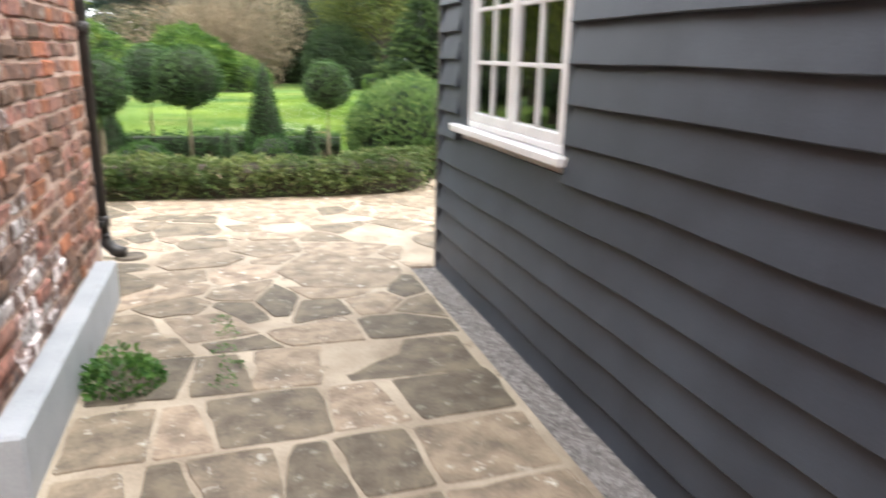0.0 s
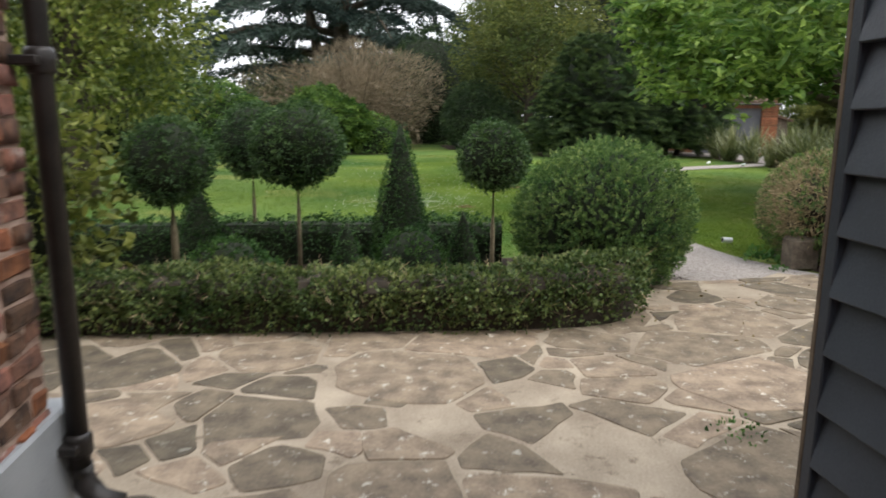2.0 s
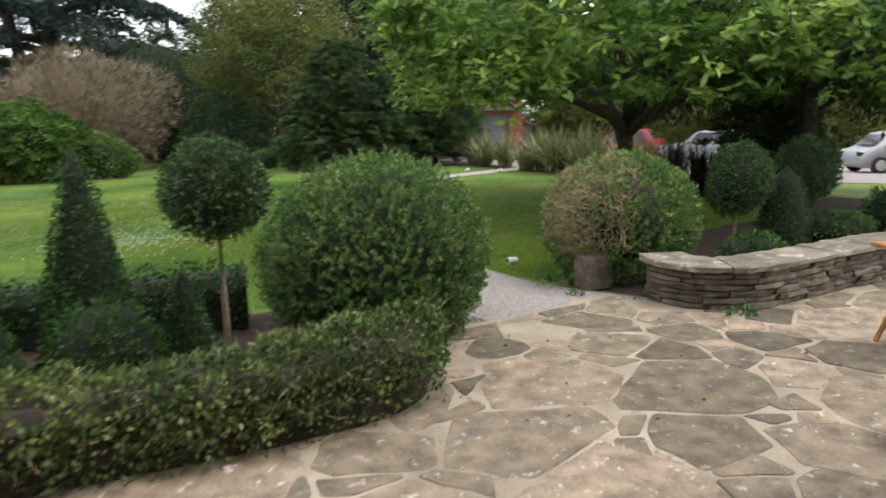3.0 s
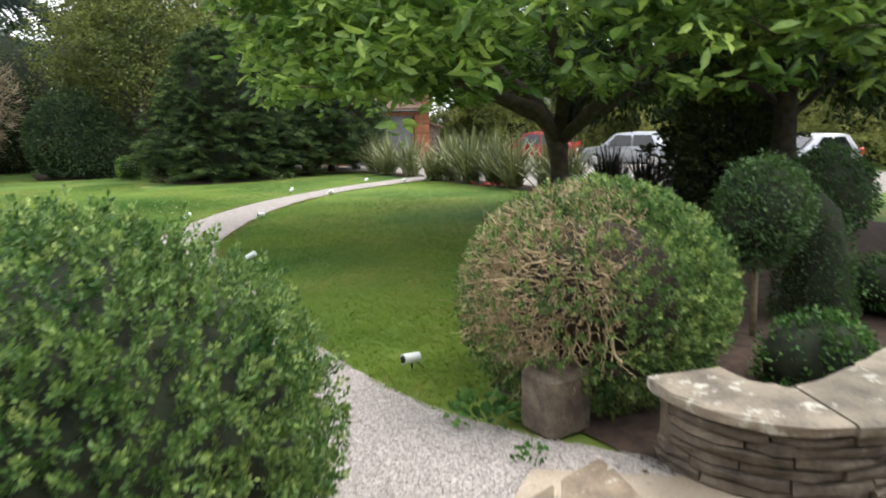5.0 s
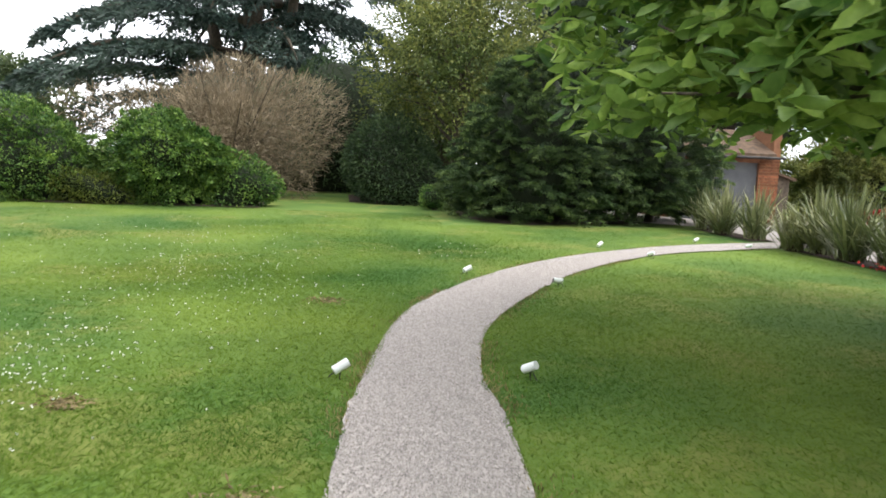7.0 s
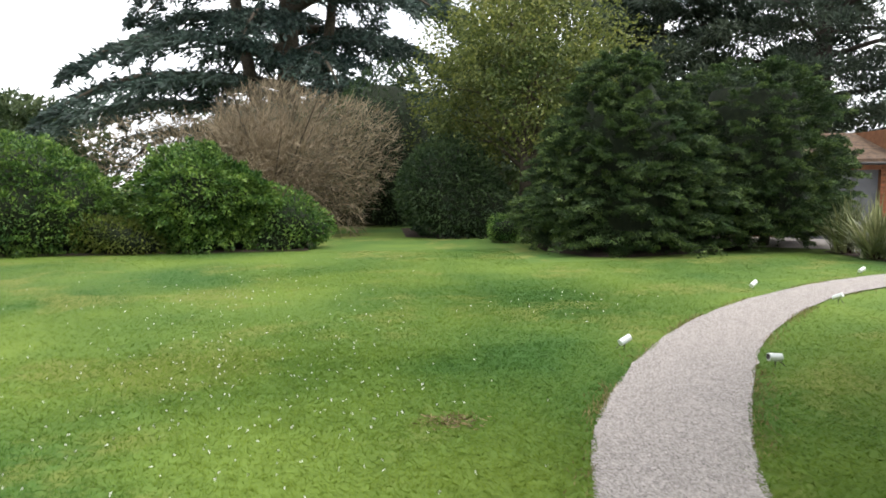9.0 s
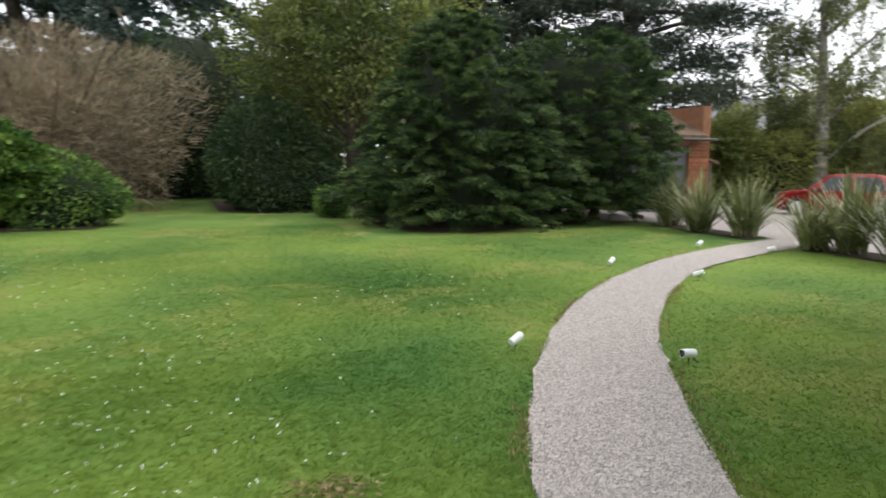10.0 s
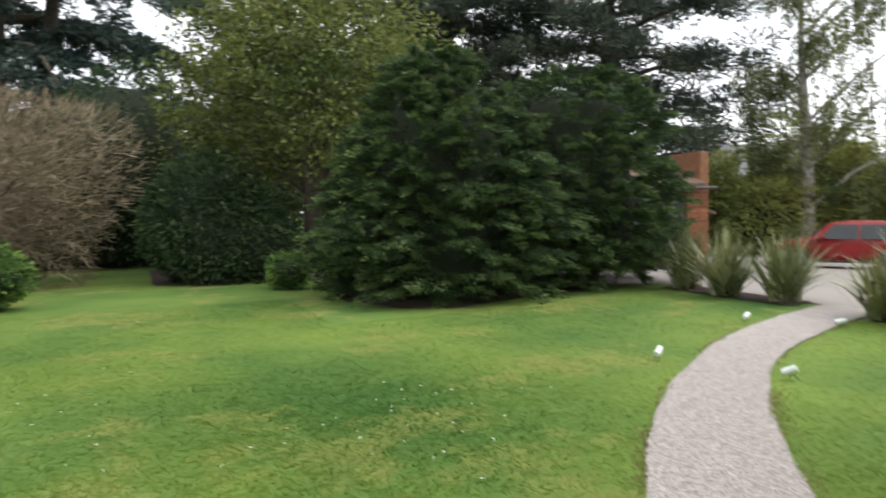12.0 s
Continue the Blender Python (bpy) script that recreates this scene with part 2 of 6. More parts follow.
# ---- builders ----
def link(name, mesh, mat, parent=None, label=""):
    if not mesh.materials:
        mesh.materials.append(M[mat])
    ob = new(name, mesh)
    if parent:
        ob.parent = parent
    return tagged(ob, label)


def part(name, bm, mat, parent=None, label="", smooth=False):
    mesh = bpy.data.meshes.new(name)
    if smooth:
        for f in bm.faces:
            f.smooth = True
    bm.to_mesh(mesh)
    bm.free()
    return link(name, mesh, mat, parent, label)


def fall(x):
    """The height of the ground: level, then falling away gently past the drive's edge."""
    return -0.045 * min(max(x - 12.5, 0.0), 20.0)


def empty(name, x, y, z=0.0, label="", category="", group="", kind="", turn=0.0):
    ob = new(name)
    ob.matrix_basis = pose(x, y, z + fall(x), 0, 0, turn)
    return tagged(ob, label, category, group, kind)


def fast_mesh(name, verts, faces, smooth=False):
    """A mesh from arrays: verts (n, 3), faces (m, k)."""
    mesh = bpy.data.meshes.new(name)
    verts, faces = np.asarray(verts, np.float32), np.asarray(faces, np.int32)
    k = faces.shape[1]
    mesh.vertices.add(len(verts)), mesh.loops.add(faces.size), mesh.polygons.add(len(faces))
    mesh.vertices.foreach_set("co", verts.ravel())
    mesh.loops.foreach_set("vertex_index", faces.ravel())
    mesh.polygons.foreach_set("loop_start", np.arange(0, faces.size, k, dtype=np.int32))
    mesh.polygons.foreach_set("loop_total", np.full(len(faces), k, np.int32))
    if smooth:
        mesh.polygons.foreach_set("use_smooth", np.ones(len(faces), bool))
    mesh.update(calc_edges=True)
    return mesh


def box(x0, x1, y0, y1, z0, z1, bevel=0.0, bm=None):
    bm = bm or bmesh.new()
    made = bmesh.ops.create_cube(bm, size=1, matrix=Matrix.Translation(((x0 + x1) / 2, (y0 + y1) / 2, (z0 + z1) / 2)) @ Matrix.Diagonal((x1 - x0, y1 - y0, z1 - z0, 1)))
    if bevel:
        edges = list({e for v in made["verts"] for e in v.link_edges})
        bmesh.ops.bevel(bm, geom=edges, offset=bevel, segments=1, affect="EDGES")
    return bm


def tube(points, radii, sides=8, bm=None):
    """A tapered round stem along points."""
    bm = bm or bmesh.new()
    rings = []
    pts = [Vector(p) for p in points]
    for i, p in enumerate(pts):
        way = (pts[min(i + 1, len(pts) - 1)] - pts[max(i - 1, 0)]).normalized()
        turn = way.to_track_quat("Z", "Y").to_matrix()
        rings.append([bm.verts.new(p + turn @ Vector((radii[i] * math.cos(a), radii[i] * math.sin(a), 0))) for a in (2 * math.pi * k / sides for k in range(sides))])
    for a, b in zip(rings, rings[1:]):
        for k in range(sides):
            bm.faces.new((a[k], a[(k + 1) % sides], b[(k + 1) % sides], b[k]))
    bm.faces.new(rings[0][::-1]), bm.faces.new(rings[-1])
    return bm


def unit(v):
    return v / np.maximum(np.linalg.norm(v, axis=-1, keepdims=True), 1e-9)


def leaves(name, at, ways, length, width, rng, spread=0.6, droop=0.0, fold=0.25, long=False):
    """Many leaves at points, each pointing about along its way: a folded lozenge, or a longer leaf of six corners."""
    n = len(at)
    ways = unit(ways + rng.normal(0, spread, (n, 3)) + np.array([0, 0, -droop]))
    side = unit(np.cross(ways, rng.normal(0, 1, (n, 3))))
    face = np.cross(side, ways)
    ln = (length * rng.uniform(0.65, 1.25, n))[:, None]
    wd = (width * rng.uniform(0.75, 1.2, n))[:, None]
    if long:
        v = np.stack([at, at + ways * ln * 0.35 + side * wd * 0.42 + face * wd * fold, at + ways * ln * 0.72 + side * wd * 0.46 + face * wd * fold * 0.6,
                      at + ways * ln - face * ln * 0.12, at + ways * ln * 0.72 - side * wd * 0.46 + face * wd * fold * 0.6, at + ways * ln * 0.35 - side * wd * 0.42 + face * wd * fold,
                      at + ways * ln * 0.5], 1).reshape(-1, 3)
        base = 7 * np.arange(n)[:, None]
        f = np.concatenate([base + np.array(t) for t in ((0, 1, 6), (1, 2, 6), (2, 3, 6), (3, 4, 6), (4, 5, 6), (5, 0, 6))])
    else:
        v = np.stack([at, at + ways * ln * 0.5 + side * wd * 0.5 + face * wd * fold, at + ways * ln, at + ways * ln * 0.5 - side * wd * 0.5 + face * wd * fold], 1).reshape(-1, 3)
        base = 4 * np.arange(n)[:, None]
        f = np.concatenate([base + np.array((0, 1, 2)), base + np.array((0, 2, 3))])
    return fast_mesh(name, v, f)


def lumps(rng, count, size):
    """A soft field of bumps on the unit sphere: centres and heights."""
    return unit(rng.normal(0, 1, (count, 3))), rng.uniform(-1, 1, count) * size


def blob_radius(d, field):
    c, h = field
    return 1 + (np.exp(-6 * (1 - d @ c.T)) * h).sum(1)


def blob_points(n, rng, radii, field, shell=0.12, low=-1.0):
    """Points near the surface of an uneven ellipsoid, and the ways out of it."""
    d = unit(rng.normal(0, 1, (n * 2, 3)))
    d = d[d[:, 2] > low][:n]
    r = blob_radius(d, field) * (1 - shell * rng.random(len(d)) ** 1.5)
    return d * r[:, None] * radii, unit(d / radii)


def sprigs(at, ways, per, spread, depth, rng):
    """Gathers leaves into small sprigs that stand out or sit back a little."""
    n = len(at)
    lead = rng.integers(0, n, max(1, n // per))
    pick = lead[rng.integers(0, len(lead), n)]
    push = dict(zip(lead.tolist(), rng.uniform(-depth, depth * 0.6, len(lead))))
    out = np.array([push[k] for k in pick.tolist()])[:, None]
    return at[pick] + ways[pick] * out + rng.normal(0, spread, (n, 3)), ways[pick]


def shoots(at, ways, length, leaf, per, rng):
    """Short leafy shoots: places, ways and how far along its shoot each leaf sits."""
    n = len(at)
    axis = unit(ways + rng.normal(0, 0.34, (n, 3)) + np.array([0, 0, 0.45]))
    side = unit(np.cross(axis, rng.normal(0, 1, (n, 3))))
    other = np.cross(axis, side)
    pick = np.repeat(np.arange(n), per)
    t = np.tile(np.linspace(0.05, 1, per), n)[:, None]
    a = (np.tile(np.arange(per) * 2.4, n) + np.repeat(rng.random(n) * 6.283, per))[:, None]
    round_ = side[pick] * np.cos(a) + other[pick] * np.sin(a)
    long_ = (length * rng.uniform(0.5, 1.4, n))[pick][:, None]
    return at[pick] + axis[pick] * long_ * (t - 0.35) + round_ * leaf * 0.15, axis[pick] * (0.3 + 0.7 * t) + round_ * (1.0 - 0.55 * t), t[:, 0], pick


def shoot_crown(ob, at, ways, length, leaf, per, rng, mats, young=0.6):
    """A crown of leafy shoots, paler at the tips of some of them."""
    p, w, t, pick = shoots(at, ways, length, leaf, per, rng)
    pale = (t > 0.55) & (rng.random(len(at)) < young)[pick]
    crown = link("crown", leaves("crown", p[~pale], w[~pale], leaf, leaf * 0.62, rng, 0.2), mats[0], ob)
    link("young_growth", leaves("young_growth", p[pale], w[pale], leaf, leaf * 0.66, rng, 0.2), mats[1], crown, "paler young shoots")
    return crown


# Solid shell inside a crown; its dark colour stands for shade between the leaves.
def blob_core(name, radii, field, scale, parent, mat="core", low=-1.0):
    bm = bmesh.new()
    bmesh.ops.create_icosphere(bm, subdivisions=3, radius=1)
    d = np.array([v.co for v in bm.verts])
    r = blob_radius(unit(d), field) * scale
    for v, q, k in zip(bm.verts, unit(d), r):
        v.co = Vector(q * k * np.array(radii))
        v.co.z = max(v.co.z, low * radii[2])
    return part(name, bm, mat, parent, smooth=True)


def clipped_ball(name, x, y, radius, top, label, seed, leaf="box", count=7000, size=0.03, squash=1.0, stem=True, group="", lean=(0, 0), lump=0.05, stem_r=0.018, base=0.0, category="topiary", shoot=0):
    """A clipped globe, on a bare stem or down on the ground."""
    rng = np.random.default_rng(seed)
    ob = empty(name, x, y, base, label, category, group)
    radii = np.array([radius, radius, radius * squash])
    centre = np.array([lean[0], lean[1], top - base - radii[2]])
    field = lumps(rng, 40, lump)
    low = max(-1.0, -centre[2] / radii[2])
    at, ways = blob_points(count, rng, radii, field, 0.14, low)
    if shoot:
        at = at + ways * rng.uniform(-0.06, 0.025, (len(at), 1))
        crown = shoot_crown(ob, at, ways, shoot, size, 17, rng, (leaf, "box_tip"), 0.38)
    else:
        half = len(at) * 2 // 3
        more = sprigs(at[:half], ways[:half], 11, size * 0.6, 0.05 * radius + 0.008, rng)
        at, ways = np.concatenate([more[0], at[half:]]), np.concatenate([more[1], ways[half:]])
        crown = link("crown", leaves("crown", at, ways, size, size * 0.62, rng, 0.75), leaf, ob)
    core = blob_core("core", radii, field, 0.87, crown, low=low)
    crown.location = centre
    if stem:
        part("stem", tube([(0, 0, -0.05), (lean[0] * 0.4, lean[1] * 0.4 + 0.01, centre[2] * 0.5), tuple(centre + [0, 0, -radii[2] * 0.5])], [stem_r * 1.25, stem_r, stem_r], 8), "pale_bark", ob, "bare pale stem", True)
    return ob


def clipped_cone(name, x, y, radius, top, label, seed, leaf="yewcone", count=6000, size=0.03, power=0.9, group=""):
    rng = np.random.default_rng(seed)
    ob = empty(name, x, y, 0, label, "topiary", group)
    u = 1 - np.sqrt(rng.random(count))
    a = rng.random(count) * 2 * math.pi
    wob = 1 + 0.06 * np.sin(3 * a + 9 * u) + 0.05 * np.sin(7 * a - 23 * u)
    r = radius * ((1 - u) ** power * 0.93 + 0.07) * wob * (1 - 0.12 * rng.random(count))
    at = np.stack([r * np.cos(a), r * np.sin(a), u * top], 1)
    ways = np.stack([np.cos(a), np.sin(a), np.full(count, 0.35)], 1)
    crown = link("crown", leaves("crown", at, ways, size, size * 0.55, rng, 0.7), leaf, ob)
    rings = [k / 8 for k in range(9)]
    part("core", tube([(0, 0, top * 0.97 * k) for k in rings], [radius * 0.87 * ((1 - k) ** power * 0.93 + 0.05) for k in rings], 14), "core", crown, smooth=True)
    return ob


def shrub(name, x, y, radii, height, label, seed, leaf, count=9000, size=0.09, lump=0.28, category="shrub", stuff=True, group="", core="core", shell=0.3, width=0.5, long=False, low=None, droop=0.15, clumps=0, spray=0.6, inner=0.8, peak=0.0):
    """A free-growing bush: an uneven mass of leaves down to the ground round a core coloured as shade."""
    rng = np.random.default_rng(seed)
    ob = empty(name, x, y, 0, label, category, group)
    radii = np.array([radii[0], radii[1], height * 0.6])
    centre = np.array([0, 0, height * 0.42])
    field = lumps(rng, 60, lump)
    base = -centre[2] / radii[2]
    at, ways = blob_points(count, rng, radii, field, shell, base)
    if clumps:
        c, cw = blob_points(clumps, rng, radii, field, 0.1, base)
        m = count // 2
        pick = rng.integers(0, len(c), m)
        aim = unit(cw + rng.normal(0, 0.35, cw.shape) + [0, 0, -0.12])
        far = rng.random((m, 1)) ** 0.8
        reach_ = spray * rng.uniform(0.5, 1.2, (len(c), 1))
        flat = unit(np.cross(aim, np.tile([0.0, 0.0, 1.0], (len(c), 1))))
        wing = rng.uniform(-1, 1, (m, 1)) * (1 - far * 0.7)
        extra = c[pick] + aim[pick] * reach_[pick] * (far - 0.35) + flat[pick] * wing * reach_[pick] * 0.4 + rng.normal(0, 0.02, (m, 3)) - np.array([0, 0, 0.25]) * spray * far ** 2
        at, ways = np.concatenate([at, extra]), np.concatenate([ways, aim[pick] + flat[pick] * wing])
    if peak:
        at[:, :2] *= (1 + 0.1 * peak - peak * np.clip(at[:, 2:] / radii[2], 0, 1))
    crown = link("crown", leaves("crown", at, ways, size, size * width, rng, 0.6, droop, long=long), leaf, ob)
    crown.location = centre
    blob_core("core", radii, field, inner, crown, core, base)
    part("stem", tube([(0, 0, -0.1), (0.05, 0, height * 0.3), (0.02, 0.05, height * 0.6)], [0.09, 0.07, 0.03], 7), "bark", ob)
    return ob


# ---- ground ----
def smooth_line(points, steps=10):
    """A soft curve through points (Catmull-Rom)."""
    p = [np.array(points[0])] + [np.array(q) for q in points] + [np.array(points[-1])]
    made = []
    for a, b, c, d in zip(p, p[1:], p[2:], p[3:]):
        for k in range(steps):
            t = k / steps
            made.append(0.5 * (2 * b + (c - a) * t + (2 * a - 5 * b + 4 * c - d) * t * t + (3 * b - a - 3 * c + d) * t ** 3))
    made.append(p[-1])
    return np.array(made)


def sheet(name, outline, z, mat, label, kind="structure", thick=0.0):
    bm = bmesh.new()
    f = bm.faces.new([bm.verts.new((x, y, z + fall(x))) for x, y in outline])
    if f.normal.z < 0:
        f.normal_flip()
    if thick:
        ext = bmesh.ops.extrude_face_region(bm, geom=[f])
        bmesh.ops.translate(bm, vec=(0, 0, -thick), verts=[v for v in ext["geom"] if isinstance(v, bmesh.types.BMVert)])
    bmesh.ops.triangulate(bm, faces=bm.faces[:])
    bmesh.ops.recalc_face_normals(bm, faces=bm.faces[:])
    return tagged(part(name, bm, mat), label, "ground", kind=kind)


bm = bmesh.new()
lines = [[bm.verts.new((x, y, -0.03 + fall(x))) for y in (-300, 400)] for x in (-300, 12.5, 32.5, 300)]
for p, q in zip(lines, lines[1:]):
    bm.faces.new((p[0], q[0], q[1], p[1]))
tagged(part("ground", bm, "lawn"), "mottled mown green lawn of a garden", "lawn", kind="structure")
PATH_L = smooth_line([(2.55, 8.3), (2.72, 9.3), (2.8, 10.2), (2.85, 11.2), (2.95, 12.07), (3.03, 12.7), (3.21, 14.16), (3.65, 16.17), (4.33, 17.6), (5.4, 19.15), (6.78, 20.6), (8.7, 22.0), (10.4, 22.85), (12.6, 23.6)])
PATH_R = smooth_line([(4.5, 8.3), (4.08, 9.04), (3.88, 9.55), (3.8, 10.1), (3.78, 10.8), (3.83, 11.8), (3.95, 12.6), (4.05, 13.6), (4.08, 14.5), (4.46, 15.9), (5.36, 17.55), (6.2, 18.8), (7.5, 20.2), (9.0, 21.35), (11.1, 22.25), (12.6, 22.7)])
wobble = np.random.default_rng(3)
PL, PR = PATH_L + wobble.normal(0, 0.018, PATH_L.shape), PATH_R + wobble.normal(0, 0.018, PATH_R.shape)
def resampled(line, n):
    """The same line in n even steps."""
    s = np.concatenate([[0], np.cumsum(np.linalg.norm(np.diff(line, axis=0), axis=1))])
    u = np.linspace(0, s[-1], n)
    return np.stack([np.interp(u, s, line[:, 0]), np.interp(u, s, line[:, 1])], 1)


bm = bmesh.new()
strip = [[bm.verts.new((x, y, -0.012 + fall(x))) for x, y in (p, q)] for p, q in zip(resampled(PL, 130), resampled(PR, 130))]
for p, q in zip(strip, strip[1:]):
    bm.faces.new((p[0], p[1], q[1], q[0]))
tagged(part("path", bm, "gravel"), "curving path of pale pinkish gravel through the lawn", "ground", kind="structure")
sheet("road", [(12.5, 17.0), (32.5, 8), (32.5, 38), (12.5, 34)], -0.016, "gravel", "pale gravel drive and car park")
sheet("road", [(12.5, 26.9), (12.5, 33), (6.5, 33), (6.5, 31), (9.5, 28.8)], -0.016, "gravel", "pale gravel drive behind the yews")


def inside_path(x, y):
    """Whether a place lies on the gravel path."""
    l = np.interp(y, PATH_L[:, 1], PATH_L[:, 0])
    r = np.interp(y, PATH_R[:, 1], PATH_R[:, 0])
    return (x > l) & (x < r) & (y > 8.2) & (y < 23.6)


TERRACE = [(-9, -4), (1.0, -4), (1.0, 4.42), (12, 4.42), (12, 7.9), (5.9, 7.9), (4.3, 8.4), (3.85, 8.8), (3.4, 8.5), (2.95, 8.55), (2.6, 8.6), (2.1, 7.9), (-9, 7.9)]
terrace = sheet("pavement", TERRACE, -0.0015, "mortar", "crazy paving of worn sandstone flags in sandy mortar", thick=0.12)
sheet("strip_bed", [(0.98, -4), (1.3, -4), (1.3, 4.43), (0.98, 4.43)], -0.024, "grit", "strip of grey gravel along the boarded wall")
sheet("bed", [(-9, 7.55), (2.0, 7.5), (2.9, 8.5), (2.7, 9.6), (1.6, 9.75), (-9, 9.75)], -0.01, "soil", "dark planting bed of bark and soil")
sheet("bed", [(4.3, 8.3), (4.5, 7.9), (12, 8.0), (12.3, 12.5), (9.0, 11.2), (5.8, 10.6), (4.3, 9.7)], -0.012, "soil", "dark shaded planting bed behind the low wall")
sheet("bed", [(6.2, 27.6), (6.8, 26.3), (7.6, 26.05), (8.9, 26.5), (10.6, 27.1), (11.9, 27.9), (11, 29.5), (6.3, 30)], -0.018, "soil", "dark bark bed under the yews")
sheet("bed", [(11.95, 23.7), (12.6, 23.8), (12.7, 26.7), (11.95, 26.5)], -0.008, "soil", "dark bed under the flax plants")
sheet("bed", [(11.8, 17.2), (12.5, 17.2), (12.6, 22.3), (11.85, 22.1)], -0.008, "soil", "dark bed under the flax plants")
sheet("bed", [(-12, 28.6), (-4, 28.3), (0.9, 28.6), (1.0, 36), (-12, 36)], -0.008, "soil", "dark shrub bed at the lawn's edge")
sheet("bed", [(3.3, 32.1), (4.4, 31.5), (6.4, 32), (6.5, 36), (3.3, 36)], -0.008, "soil", "dark bed under the olive-green tree")


# ---- brick house end ----
WALL_X, WALL_Y0, WALL_Y1, WALL_H = -1.07, 2.06, 5.1, 4.6
STEP_Y, STEP_X = 4.3, -1.26  # the far part of the wall stands back
house = empty("brick_house", -2.5, 3.6, 0, "old red brick house wall with a grey rendered plinth", "house")


def under(ob, parent):
    """Puts a part made in world places under its thing."""
    ob.parent = parent
    ob.matrix_parent_inverse = parent.matrix_basis.inverted()
    return ob


under(part("wall", box(-5.5, WALL_X - 0.009, WALL_Y0 + 0.009, STEP_Y, -0.1, WALL_H), "lime"), house)
under(part("wall", box(-5.5, STEP_X - 0.009, STEP_Y, WALL_Y1 - 0.009, -0.1, WALL_H), "lime"), house)
under(part("roof", box(-5.8, WALL_X + 0.25, WALL_Y0 - 0.3, WALL_Y1 + 0.3, WALL_H, WALL_H + 0.25, 0.03), "rooftile"), house)
under(part("plinth", box(-5.5, -0.965, 1.96, 4.12, -0.05, 0.262, 0.012), "plinth", label="grey rendered plinth"), house)
under(part("plinth", box(-5.4, STEP_X + 0.025, 4.122, WALL_Y1 + 0.16, -0.05, 0.42, 0.012), "plinth", label="taller grey rendered plinth at the corner"), house)


# Unseen plain walls, added to close the yard and keep light off the passage.
tagged(part("light_block_west", box(-3.5, -3.3, -6.2, WALL_Y0 - 0.02, -0.05, 5.2), "brick_rest"), "added unseen brick wall closing the yard and blocking light", "wall", kind="structure")
tagged(part("light_block_south", box(-3.298, 1.2, -6.2, -6.0, -0.05, 5.2), "brick_rest"), "added unseen brick wall closing the yard and blocking light", "wall", kind="structure")


# ---- boarded outbuilding ----
SHED_X, SHED_N = 1.225, 4.42
WIN_Y0, WIN_Y1, WIN_Z0, WIN_Z1 = 2.44, 3.79, 1.115, 2.5
shed = empty("boarded_outbuilding", 3, 1, 0, "outbuilding clad in dark grey weatherboards with a white window", "outbuilding")
for nm, b, mt in (("wall", box(SHED_X + 0.02, SHED_X + 0.14, -4, WIN_Y0, -0.05, 3.2), "darkroom"), ("wall", box(SHED_X + 0.02, SHED_X + 0.14, WIN_Y1, SHED_N - 0.03, -0.05, 3.2), "darkroom"),
                  ("wall", box(SHED_X + 0.02, SHED_X + 0.14, WIN_Y0, WIN_Y1, -0.05, WIN_Z0), "darkroom"), ("wall", box(SHED_X + 0.02, SHED_X + 0.14, WIN_Y0, WIN_Y1, WIN_Z1, 3.2), "darkroom"),
                  ("wall", box(SHED_X + 0.14, 1.75, SHED_N - 0.15, SHED_N - 0.03, -0.05, 3.2), "darkroom"), ("wall", box(3.9, 5.2, SHED_N - 0.15, SHED_N - 0.03, -0.05, 3.2), "darkroom"),
                  ("wall", box(1.75, 3.9, SHED_N - 0.15, SHED_N - 0.03, -0.05, 1.0), "darkroom"), ("wall", box(1.75, 3.9, SHED_N - 0.15, SHED_N - 0.03, 2.45, 3.2), "darkroom"),
                  ("cladding", box(SHED_X + 0.021, 1.75, SHED_N - 0.028, SHED_N - 0.002, -0.05, 3.2), "board"), ("cladding", box(3.9, 5.32, SHED_N - 0.028, SHED_N - 0.002, -0.05, 3.2), "board"), ("cladding", box(1.75, 3.9, SHED_N - 0.028, SHED_N - 0.002, -0.05, 1.0), "board"), ("cladding", box(1.75, 3.9, SHED_N - 0.028, SHED_N - 0.002, 2.45, 3.2), "board"), ("wall", box(SHED_X + 0.14, 5.2, -4, -3.88, -0.05, 3.2), "board"),
                  ("wall", box(5.2, 5.32, -4, 0.0, -0.05, 3.2), "darkroom"), ("wall", box(5.2, 5.32, 4.2, SHED_N - 0.03, -0.05, 3.2), "darkroom"),
                  ("wall", box(5.2, 5.32, 0.0, 4.2, -0.05, 0.9), "darkroom"), ("wall", box(5.2, 5.32, 0.0, 4.2, 2.5, 3.2), "darkroom"),
                  ("inner_floor", box(SHED_X + 0.14, 5.2, -3.88, SHED_N - 0.15, -0.05, 0.02), "darkroom"), ("inner_ceiling", box(SHED_X + 0.14, 5.2, -3.88, SHED_N - 0.15, 2.7, 2.76), "darkroom"),
                  ("roof", box(SHED_X - 0.3, 5.6, -4.3, SHED_N + 0.3, 3.2, 3.34, 0.02), "rooftile")):
    under(part(nm, b, mt), shed)


